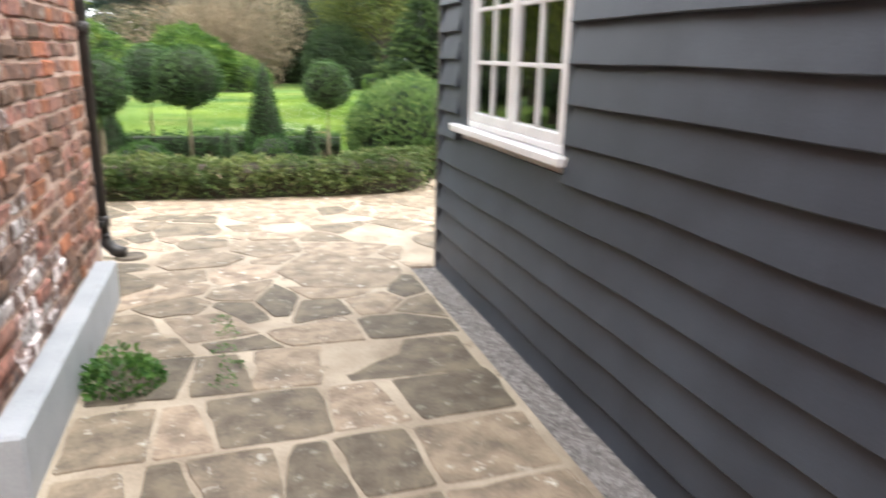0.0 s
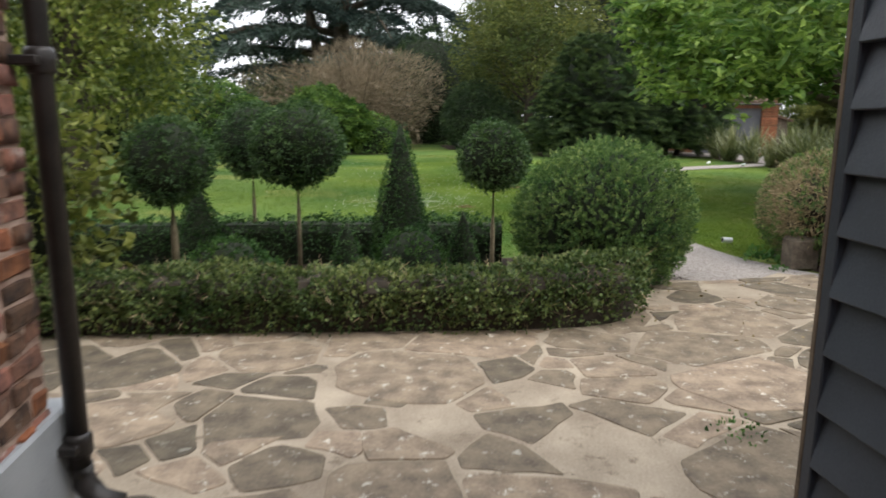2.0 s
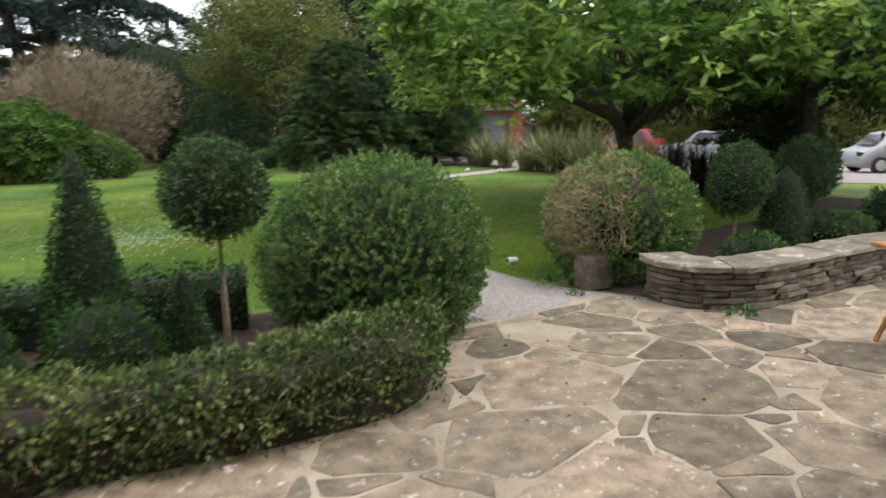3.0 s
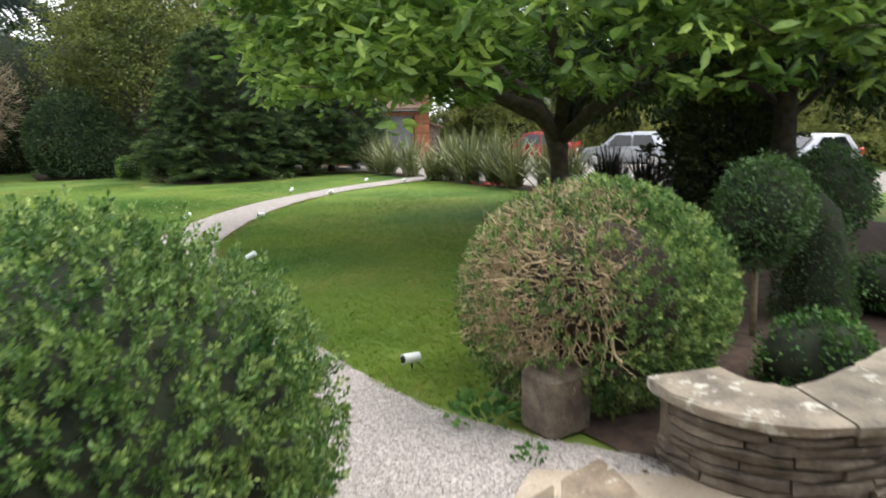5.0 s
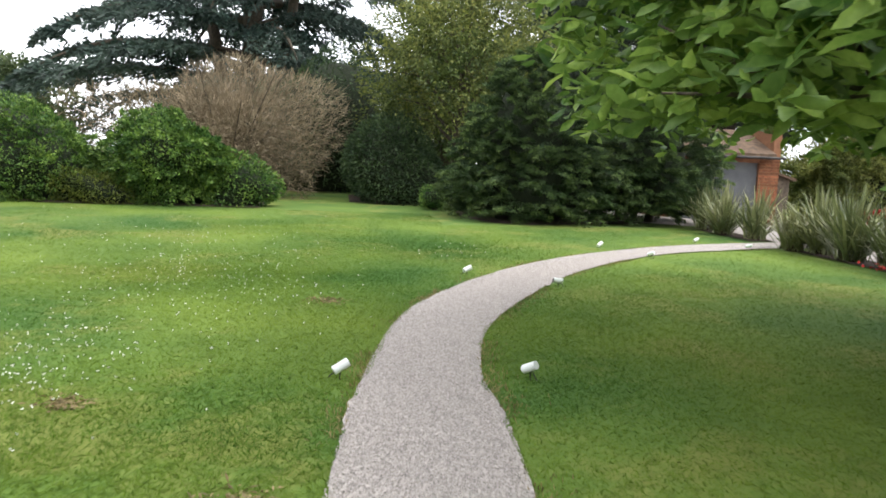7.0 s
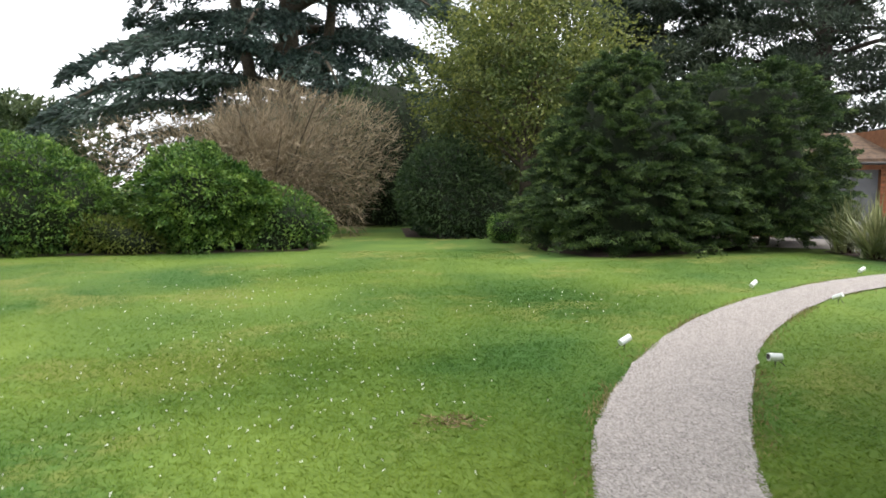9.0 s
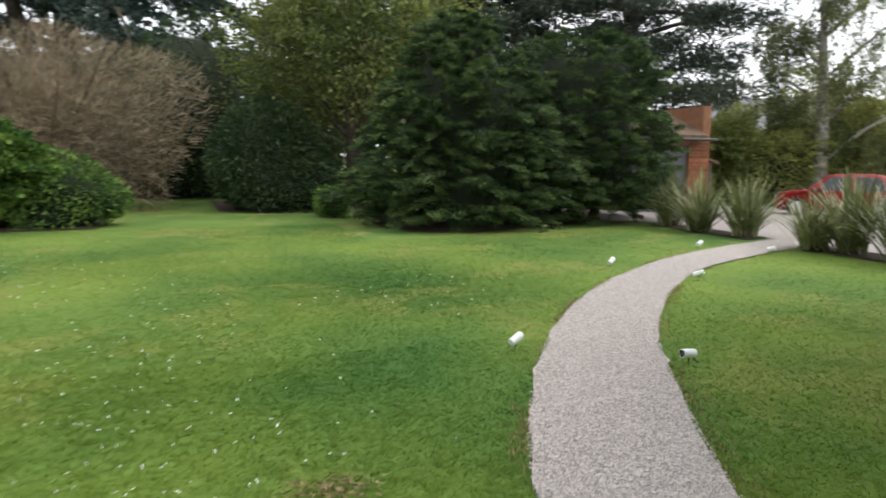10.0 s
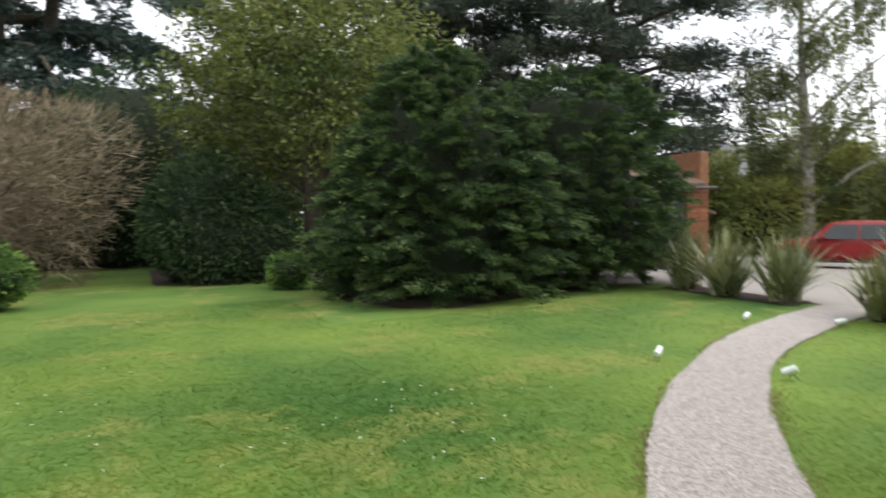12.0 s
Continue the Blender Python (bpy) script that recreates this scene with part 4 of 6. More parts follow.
hood = part("hood", dome(0.3, 0.8, 0), "hood", bbq, smooth=True)
hood.location = (0, 0, 0.78)
bowl = part("bowl", box(-0.29, 0.29, -0.24, 0.24, 0.42, 0.74, 0.06), "hood", bbq)
part("shelf", box(-0.42, 0.42, -0.3, 0.3, 0.742, 0.775, 0.006), "teak", bbq)
ring = bmesh.new()
tube([(-0.2 + 0.05 * math.cos(a), -0.26, 0.5 + 0.05 * math.sin(a)) for a in (k * math.pi / 8 for k in range(16))] + [(-0.15, -0.26, 0.5)], [0.014] * 17, 6, ring)
part("valve_ring", ring, "white", bbq)
for sx in (-1, 1):
    for sy in (-1, 1):
        part("leg", tube([(sx * 0.2, sy * 0.2, 0.43), (sx * 0.34, sy * 0.26, 0.0)], [0.022, 0.02], 6), "teak", bbq)
part("crossbar", box(-0.28, 0.28, -0.02, 0.02, 0.2, 0.235, 0.004), "teak", bbq)


sack = empty("white_sack", 3.6, 5.86, 0, "small white sack standing on the paving", "sack")
part("bag", tube([(0, 0, 0.002), (0, 0, 0.03), (0.01, 0, 0.14), (0.0, 0.01, 0.25), (0.015, 0.01, 0.31), (0.02, 0.0, 0.34)], [0.09, 0.11, 0.12, 0.1, 0.055, 0.07], 14), "plastic", sack, smooth=True)

# ---- garden spotlights along the path ----
def spotlight(x, y, turn, tilt, seed):
    """A white cylinder lamp on a short spike, knocked askew."""
    ob = empty("path_light", x, y, 0, "small white cylinder garden spotlight leaning on a spike", "garden light", "lights along the path", turn=turn)
    a = radians(tilt)
    ax = Vector((math.cos(a), 0, math.sin(a)))
    c = Vector((0, 0, 0.085))
    part("housing", tube([c - ax * 0.075, c - ax * 0.072, c + ax * 0.07, c + ax * 0.078], [0.032, 0.04, 0.042, 0.04], 14), "plastic", ob, smooth=False)
    part("lens", tube([c + ax * 0.0785, c + ax * 0.081], [0.034, 0.034], 14), "carglass", ob, "dark glass lens")
    part("spike", tube([(-0.01, 0, -0.06), (-0.005, 0, 0.03), tuple(c - ax * 0.03)], [0.004, 0.009, 0.012], 6), "iron", ob)
    ob.scale = (0.78, 0.78, 0.78)
    part("cable", tube([(-0.02, 0, 0.06), (-0.07, 0.02, 0.02), (-0.1, 0.03, -0.01)], [0.005] * 3, 5), "iron", ob)
    return ob


for x, y, turn, tilt, k in ((4.07, 10.2, 185, 4, 0), (3.08, 14.32, 15, 28, 1), (4.4, 14.3, 130, -28, 2), (4.72, 18.6, 20, 22, 3), (5.72, 17.85, 185, 5, 4), (7.74, 21.75, 30, 25, 5), (8.2, 20.6, 120, -25, 6), (10.25, 22.95, 20, 20, 7), (10.9, 22.1, 140, -15, 8)):
    spotlight(x, y, turn, tilt, k)


# ---- magnolia over the lawn ----
def magnolia(x, y, seed):
    rng = np.random.default_rng(seed)
    ob = empty("magnolia_tree", x, y, 0, "spreading magnolia tree with large glossy light green leaves", "tree")
    bm = tube([(0, 0, -0.1), (0.03, 0.0, 0.5), (0.0, 0.02, 1.1), (-0.1, 0.05, 1.5)], [0.22, 0.155, 0.14, 0.15], 12)
    part("trunk", bm, "bark", ob, smooth=True)
    tips = []
    for k in range(11):
        limb_bm = bmesh.new()
        a = 2 * math.pi * k / 11 + rng.uniform(-0.15, 0.15)
        reach = rng.uniform(3.2, 4.2)
        up = rng.uniform(0.25, 3.2) if k % 2 else rng.uniform(0.1, 0.9)
        pts, rad = [], []
        for j in range(9):
            t = j / 8
            q = np.array([math.cos(a) * reach * t, math.sin(a) * reach * t, 1.2 + up * t ** 0.7 + 0.5 * math.sin(t * 2.6)])
            q[:2] += rng.normal(0, 0.07, 2) * (0 < j)
            pts.append(q), rad.append(0.085 * (1 - t) ** 0.8 + 0.01)
        tube([tuple(p) for p in pts], rad, 7, limb_bm)
        for j in range(3, 9):
            for m in range(3):
                b = a + rng.uniform(-1.1, 1.1)
                ln = rng.uniform(0.5, 1.3)
                e = pts[j] + np.array([math.cos(b) * ln, math.sin(b) * ln, rng.uniform(-0.05, 0.7)])
                tube([tuple(pts[j]), tuple((pts[j] + e) / 2 + rng.normal(0, 0.05, 3)), tuple(e)], [0.02, 0.013, 0.006], 5, limb_bm)
                tips.append(e)
        part("limb", limb_bm, "bark", ob, "dark spreading limb", True)
    # rosettes over an umbrella-shaped crown and along the twigs
    n = 2900
    a = rng.random(n) * 2 * math.pi
    r = np.sqrt(rng.random(n)) * 1.0
    edge = 4.5 + 0.3 * np.sin(3 * a + 1) + 0.25 * np.sin(7 * a) - 1.3 * np.exp(-((a - 2.15) / 0.6) ** 2)
    dome_z = 2.0 + 3.4 * np.sqrt(np.maximum(0, 1 - r ** 2)) * rng.uniform(0.25, 1.0, n) + 0.22 * np.sin(5 * a) * r
    under_z = 2.35 + 0.9 * (1 - r) - 0.5 * r ** 4
    z = np.where(rng.random(n) < 0.8, dome_z, under_z + rng.normal(0, 0.15, n))
    rim = rng.random(n) < 0.22
    r = np.where(rim, rng.uniform(0.82, 1.0, n), r)
    z = np.where(rim, rng.uniform(1.7, 3.4, n) + 0.9 * np.exp(-((a - 2.15) / 0.7) ** 2), z)
    c = np.stack([np.cos(a) * r * edge, np.sin(a) * r * edge, z], 1)
    gap = np.sin(2.1 * c[:, 0] + 1.3) * np.sin(1.9 * c[:, 1]) * np.sin(2.3 * c[:, 2]) > 0.34
    c = c[~gap]
    # level sprays of rosettes about the ends of the twigs
    ends = np.repeat(np.array(tips), 24, 0)
    ends = ends + rng.normal(0, 1, ends.shape) * np.array([0.34, 0.34, 0.1])
    b = np.arctan2(ends[:, 1], ends[:, 0]) % 6.283
    lim = 4.6 + 0.3 * np.sin(3 * b + 1) + 0.25 * np.sin(7 * b) - 1.3 * np.exp(-((b - 2.15) / 0.6) ** 2)
    ends = ends[(np.hypot(ends[:, 0], ends[:, 1]) < lim) & (ends[:, 2] > 1.75)]
    c = np.concatenate([c, ends])
    per = 7
    ro = np.repeat(c, per, 0)
    b = rng.random(len(ro)) * 2 * math.pi
    ways = np.stack([np.cos(b), np.sin(b), rng.uniform(-0.6, 0.45, len(ro))], 1)
    at = ro + rng.normal(0, 0.035, ro.shape)
    link("crown", leaves("crown", at, ways, 0.19, 0.064, rng, 0.22, 0.2, 0.2, True), "magnolia", ob)
    return ob


magnolia(8.5, 13.7, 51)


# ---- trees and shrubs round the lawn ----
def broad_tree(name, x, y, height, radius, low, label, seed, leaf, count, size, trunk_r=0.2, lump=0.3, bark="bark", width=0.5, long=False, droop=0.15, blobs=9, group="", trunk_bend=0.0):
    """A tree whose crown is made of many uneven clumps, with gaps between."""
    rng = np.random.default_rng(seed)
    ob = empty(name, x, y, 0, label, "tree", group)
    part("trunk", tube([(0, 0, -0.2), (trunk_bend * 0.3, 0, height * 0.25), (trunk_bend, 0.05, height * 0.55), (trunk_bend * 0.8, 0, height * 0.85)], [trunk_r * 1.3, trunk_r, trunk_r * 0.7, trunk_r * 0.25], 9), bark, ob, smooth=True)
    at, ways = [], []
    for k in range(blobs):
        a = 2.4 * k + rng.uniform(-0.4, 0.4)
        u = (k + 0.5) / blobs
        rr = radius * (0.62 * math.sin(math.pi * min(1, 0.25 + 0.75 * u)) + 0.1)
        c = np.array([math.cos(a) * rr, math.sin(a) * rr, low + (height - low) * (0.12 + 0.78 * u)])
        part("limb", tube([(trunk_bend * u, 0, low * 0.7 + (c[2] - low) * 0.5), tuple(c * [0.6, 0.6, 1] + [0, 0, -0.15]), tuple(c)], [trunk_r * 0.4, trunk_r * 0.22, 0.02], 6), bark, ob)
        size_k = radius * rng.uniform(0.42, 0.62)
        field = lumps(rng, 30, lump)
        p, w = blob_points(count // blobs, rng, np.array([size_k, size_k, size_k * 0.75]), field, 0.55)
        at.append(p + c), ways.append(w)
    link("crown", leaves("crown", np.concatenate(at), np.concatenate(ways), size, size * width, rng, 0.6, droop, long=long), leaf, ob)
    return ob


def yew(x, y, radius, height, label, seed, boughs, blunt, lift):
    """A yew built up of flat boughs that stand out of a shade-coloured core, rise a little and droop at their tips."""
    rng = np.random.default_rng(seed)
    ob = empty("yew", x, y, 0, label, "yew tree")
    turns, pushes = rng.uniform(0, 6.283, 26), rng.uniform(-0.2, 0.2, 26)
    heights = rng.uniform(0.0, 1.0, 26)

    def outline(u, a):
        r = radius * np.maximum(1 - u, 0) ** blunt * np.minimum(1, 0.8 + 0.9 * u)
        for t, p, h in zip(turns, pushes, heights):
            r = r * (1 + p * np.exp(-4 * (1 - np.cos(a - t)) - 22 * (u - h) ** 2))
        return r

    u = 1 - (1 - rng.random(boughs)) ** 0.75
    u = np.clip(u, 0.02, 0.99)
    a = rng.random(boughs) * 6.283
    r = outline(u, a) * rng.uniform(0.68, 1.05, boughs)
    foot = np.stack([np.cos(a) * r, np.sin(a) * r, lift + u * (height - lift)], 1)
    aim = np.stack([np.cos(a), np.sin(a), rng.uniform(-0.15, 0.5, boughs) + 0.9 * u ** 3], 1) + rng.normal(0, 0.22, (boughs, 3))
    aim = unit(aim)
    flat = unit(np.cross(aim, np.tile([0.0, 0.0, 1.0], (boughs, 1))) + rng.normal(0, 0.18, (boughs, 3)))
    reach = rng.uniform(0.28, 0.72, boughs) * (1.05 - 0.45 * u)
    per = 190
    pick = np.repeat(np.arange(boughs), per)
    m = len(pick)
    far = rng.random(m)[:, None]
    wing = rng.uniform(-1, 1, (m, 1)) * (1.0 - 0.75 * far)
    rc = reach[pick][:, None]
    at = foot[pick] + aim[pick] * rc * (far - 0.3) + flat[pick] * wing * rc * 0.5 + rng.normal(0, 0.016, (m, 3))
    at[:, 2] -= (0.32 * rc * far ** 2 + 0.12 * rc * wing ** 2)[:, 0]
    ways = aim[pick] + flat[pick] * wing * 0.9
    new_growth = (far[:, 0] > 0.62) & (rng.random(m) < 0.75)
    crown = link("crown", leaves("crown", at[~new_growth], ways[~new_growth], 0.085, 0.024, rng, 0.5, 0.2), "darkyew", ob)
    link("young_growth", leaves("young_growth", at[new_growth], ways[new_growth], 0.09, 0.026, rng, 0.4, 0.2), "yew_tip", ob, "lighter green tips of the boughs")
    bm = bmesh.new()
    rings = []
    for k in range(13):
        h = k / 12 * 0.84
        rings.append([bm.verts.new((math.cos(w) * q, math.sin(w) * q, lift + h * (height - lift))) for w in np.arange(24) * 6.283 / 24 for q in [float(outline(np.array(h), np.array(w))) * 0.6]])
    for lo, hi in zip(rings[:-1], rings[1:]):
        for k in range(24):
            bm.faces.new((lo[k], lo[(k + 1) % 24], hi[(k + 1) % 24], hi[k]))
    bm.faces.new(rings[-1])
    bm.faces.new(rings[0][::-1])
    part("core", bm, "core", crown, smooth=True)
    for dx, dy in ((0, 0), (0.35, -0.2), (-0.3, 0.25)):
        part("stem", tube([(dx, dy, -0.1), (dx * 1.3, dy * 1.3, 0.6), (dx * 1.6, dy * 1.6, height * 0.5)], [0.13, 0.1, 0.05], 8), "bark", ob, smooth=True)
    return ob


yew(7.95, 27.75, 2.2, 4.3, "large dark spreading yew with a rounded crown at the lawn's edge", 61, 950, 0.43, 0.1)
yew(11.2, 28.3, 2.4, 4.2, "dark rounded yew beside the gravel drive", 62, 950, 0.3, 0.28)
shrub("dark_bush", 4.75, 32.7, (1.5, 1.2), 2.5, "dark evergreen bush under the olive-green tree", 63, "darkyew", 13000, 0.15, 0.2, width=0.35)
broad_tree("evergreen_oak", 7.0, 33.2, 7.8, 3.0, 1.9, "broad olive-green evergreen tree with dense small leaves", 64, "holly", 36000, 0.14, 0.2, 0.45, blobs=26)
shrub("laurel_bush", -1.2, 29.4, (1.65, 1.3), 2.5, "rounded laurel bush at the lawn's edge", 65, "laurel", 20000, 0.11, 0.34, clumps=150, spray=0.5)
shrub("low_shrub", 5.75, 30.0, (0.42, 0.4), 0.62, "small bright green shrub between the yews", 660, "laurel", 2200, 0.06, 0.2)
shrub("low_shrub", 0.45, 29.4, (0.8, 0.7), 1.1, "loose low green shrub", 66, "laurel", 4000, 0.1, 0.3)
shrub("low_shrub", -3.4, 28.9, (1.0, 0.6), 0.8, "low straggling green border plants", 67, "yellow_leaf", 3500, 0.1, 0.3)
shrub("green_bush", -5.8, 29.6, (2.0, 1.4), 2.2, "rounded green bush at the lawn's edge", 68, "laurel", 15000, 0.11, 0.34, clumps=120, spray=0.5)
shrub("green_bush", -9.8, 29.2, (2.2, 1.5), 2.6, "rounded green bush at the lawn's edge", 69, "holly", 11000, 0.13, 0.3, clumps=50)
shrub("green_bush", -13.5, 27.5, (2.4, 2.0), 3.0, "dense green bush beside the lawn", 70, "yellow_leaf", 11000, 0.14, 0.3, clumps=50)


def twiggy_bush(x, y, radius, height, seed):
    """A mass of fine brown leafless stems."""
    rng = np.random.default_rng(seed)
    ob = empty("bare_shrub", x, y, 0, "large brown leafless twiggy shrub", "shrub")
    field = lumps(rng, 70, 0.5)
    radii = np.array([radius, radius * 0.8, height * 0.55])
    at, ways = blob_points(26000, rng, radii, field, 0.6, -0.65)
    ways = ways + np.array([0, 0, 0.25])
    twigs = tagged(link("twig_growth", leaves("twig_growth", at, ways, 0.42, 0.02, rng, 0.8, -0.05), "twig_far", ob), kind="stuff")
    twigs.location = (0, 0, height * 0.4)
    for k in range(26):
        a, t = rng.random() * 2 * math.pi, rng.uniform(0.3, 0.9)
        e = np.array([math.cos(a) * radius * t, math.sin(a) * radius * t * 0.8, height * rng.uniform(0.6, 0.95)])
        part("stem", tube([(0.1 * math.cos(a), 0.1 * math.sin(a), 0), tuple(e * [0.5, 0.5, 0.55]), tuple(e)], [0.04, 0.025, 0.01], 5), "bark", ob)
    return ob


M["twig_far"] = material("brown_bare_twig", (0.14, 0.11, 0.07), (0.32, 0.25, 0.165), 0.6, 4, 0.9, 0, 20, per_island=0.4, coords="World")
twiggy_bush(-0.7, 33.5, 3.0, 4.35, 71)
shrub("dark_bush", 1.4, 38.0, (2.6, 1.8), 5.0, "dark evergreen bush behind the bare shrub", 711, "darkyew", 12000, 0.2, 0.3, width=0.3)


def cedar(x, y, seed, height=19.0, radius=12.0):
    """A great cedar: several stems, and level shelves of needles that droop at their ends."""
    rng = np.random.default_rng(seed)
    ob = empty("cedar_tree", x, y, 0, "great old cedar with level shelves of blue-green needles", "tree")
    for dx, dy, lean, r in ((0, 0, 0.4, 0.55), (-1.0, 0.3, -2.2, 0.34), (1.2, -0.2, 1.9, 0.3)):
        part("trunk", tube([(dx * 0.5, dy, -0.3), (dx, dy, 3), (dx + lean * 0.5, dy, 9), (dx + lean, dy, height)], [r * 1.3, r, r * 0.8, 0.15], 10), "bark", ob, smooth=True)
    at, ways = [], []
    for k in range(38):
        z = 3.7 + (height - 5.0) * (k / 38) ** 1.25
        a = 2.4 * k + rng.uniform(-0.3, 0.3)
        reach = radius * (1 - 0.5 * (k / 38)) * rng.uniform(0.65, 1.05)
        pts = [np.array([math.cos(a) * reach * t, math.sin(a) * reach * t, z + 0.9 * math.sin(t * 2.2) - 2.0 * t ** 3]) for t in np.linspace(0.03, 1, 7)]
        part("limb", tube([tuple(p) for p in pts], list(np.linspace(0.24, 0.03, 7)), 7), "bark", ob, smooth=True)
        n = 3000
        t = rng.uniform(0.22, 1.05, n)
        base = np.stack([np.interp(t, np.linspace(0.03, 1, 7), [p[i] for p in pts]) for i in range(3)], 1)
        wide = reach * 0.24 * np.sin(np.clip(t, 0, 1) * 2.6) + 0.25
        off = rng.uniform(-1, 1, n) * wide
        base += np.stack([-math.sin(a) * off, math.cos(a) * off, rng.normal(0, 0.09, n) - 0.45 * (off / wide) ** 2 - 0.8 * np.clip(t - 0.75, 0, 1) * rng.random(n)], 1)
        keep = np.sin(3.1 * base[:, 0] + k) * np.sin(2.7 * base[:, 1]) > -0.45
        at.append(base[keep])
        ways.append(np.tile([math.cos(a), math.sin(a), -0.1], (keep.sum(), 1)))
    link("crown", leaves("crown", np.concatenate(at), np.concatenate(ways), 0.34, 0.11, rng, 0.6, 0.35), "cedar", ob)
    return ob


cedar(-1.6, 46, 72)


def pine(x, y, height, reach, low, label, seed):
    """A tall pine: level limbs that carry flat tufts of dark needles, with sky between them."""
    rng = np.random.default_rng(seed)
    ob = empty("pine_tree", x, y, 0, label, "tree")
    part("trunk", tube([(0, 0, -0.3), (0.1, 0, height * 0.3), (0.25, 0.1, height * 0.65), (0.3, 0, height)], [0.42, 0.34, 0.24, 0.06], 10), "dark_bark", ob, smooth=True)
    at, ways = [], []
    for k in range(34):
        u = k / 34
        z = low + (height - low) * u
        a = 2.4 * k + rng.uniform(-0.4, 0.4)
        r = reach * (1 - 0.55 * u) * rng.uniform(0.6, 1.05)
        out_ = np.array([math.cos(a), math.sin(a), 0])
        pts = [np.array([0.25 * u, 0, z]) + out_ * r * t + np.array([0, 0, 0.9 * t - 0.5 * t * t]) + rng.normal(0, 0.1, 3) * t for t in np.linspace(0, 1, 6)]
        part("limb", tube([tuple(p) for p in pts], list(np.linspace(0.12, 0.02, 6)), 6), "dark_bark", ob)
        for m in range(12):
            t = rng.uniform(0.2, 1.05)
            c = np.array([np.interp(t, np.linspace(0, 1, 6), [p[i] for p in pts]) for i in range(3)]) + rng.normal(0, 1, 3) * [0.55, 0.55, 0.22]
            wide = rng.uniform(0.45, 0.95)
            d = unit(rng.normal(0, 1, (230, 3)))
            at.append(c + d * np.array([wide, wide, wide * 0.42]) * rng.random((230, 1)) ** 0.4)
            ways.append(d + np.array([0, 0, 0.4]))
    link("crown", leaves("crown", np.concatenate(at), np.concatenate(ways), 0.22, 0.06, rng, 0.5), "pine", ob)
    return ob


pine(19.0, 37.5, 13.5, 6.6, 3.3, "tall dark pine behind the garage", 73)
pine(13.6, 40.0, 13.0, 5.6, 3.6, "tall dark pine behind the yews", 74)
broad_tree("dark_tree", 10.6, 11.8, 6.2, 3.0, 1.5, "dark dense tree in the shaded bed", 75, "darkyew", 30000, 0.14, 0.14, 0.35, bark="dark_bark", width=0.4, blobs=12)
shrub("dark_bush", 12.1, 13.5, (0.85, 0.8), 1.7, "dark evergreen bush in the shade beside the drive", 761, "wood_far", 9000, 0.12, 0.5, width=0.4, clumps=60, inner=0.5, shell=0.5)
broad_tree("dark_tree", 14.2, 10.0, 7.0, 3.4, 1.6, "dark dense tree behind the low wall", 76, "darkyew", 26000, 0.15, 0.2, 0.35, bark="dark_bark", width=0.4, blobs=12)
broad_tree("yellow_tree", -13.0, 34.0, 8.0, 2.6, 2.2, "tall yellow-green tree at the lawn's end", 77, "yellow_leaf", 16000, 0.16, 0.35, blobs=12)
broad_tree("leafy_tree", -5.2, 15.5, 5.0, 2.0, 1.2, "leafy light green tree beside the lawn", 78, "yellow_leaf", 14000, 0.14, 0.3, blobs=12)
broad_tree("conifer", -7.5, 22.0, 9.0, 3.0, 1.0, "dark conifer beside the lawn", 79, "darkyew", 22000, 0.2, 0.3, blobs=14, width=0.3)


def birch(x, y, seed):
    rng = np.random.default_rng(seed)
    ob = empty("birch_tree", x, y, 0, "pale-barked birch with thin hanging foliage", "tree")
    trunk = [np.array(p) for p in ((0, 0, -0.2), (-0.05, 0, 2.5), (-0.3, 0, 5.5), (-0.5, 0.1, 9.0), (-0.6, 0, 12.5))]
    part("trunk", tube([tuple(p) for p in trunk], [0.32, 0.27, 0.21, 0.13, 0.04], 9), "birch_bark", ob, smooth=True)
    at = []
    for k in range(17):
        z = 1.9 + 10 * k / 17
        a = rng.uniform(0, 2 * math.pi) if k % 3 else radians(-51 + rng.uniform(-20, 20))
        reach = rng.uniform(3.6, 5.6) if k % 3 == 0 else rng.uniform(1.4, 3.4)
        rise = 0.95 * reach
        s = np.array([np.interp(z, [p[2] for p in trunk], [p[0] for p in trunk]), 0, z])
        pts = [s + np.array([math.cos(a) * reach * t, math.sin(a) * reach * t, rise * t - 0.6 * t ** 3]) + rng.normal(0, 0.12, 3) * t for t in np.linspace(0, 1, 6)]
        part("limb", tube([tuple(p) for p in pts], list(np.linspace(0.09, 0.015, 6)), 6), "birch_bark", ob)
        for p in pts[2:]:
            for m in range(9):
                q = p + rng.normal(0, 0.45, 3)
                hang = rng.uniform(0.5, 1.7)
                t = rng.random(64)
                at.append(q + np.stack([rng.normal(0, 0.1, 64), rng.normal(0, 0.1, 64), -hang * t], 1))
    at = np.concatenate(at)
    link("crown", leaves("crown", at, np.tile([0, 0, -1.0], (len(at), 1)), 0.17, 0.055, rng, 0.45), "birch", ob)
    return ob


birch(28.4, 36.4, 81)


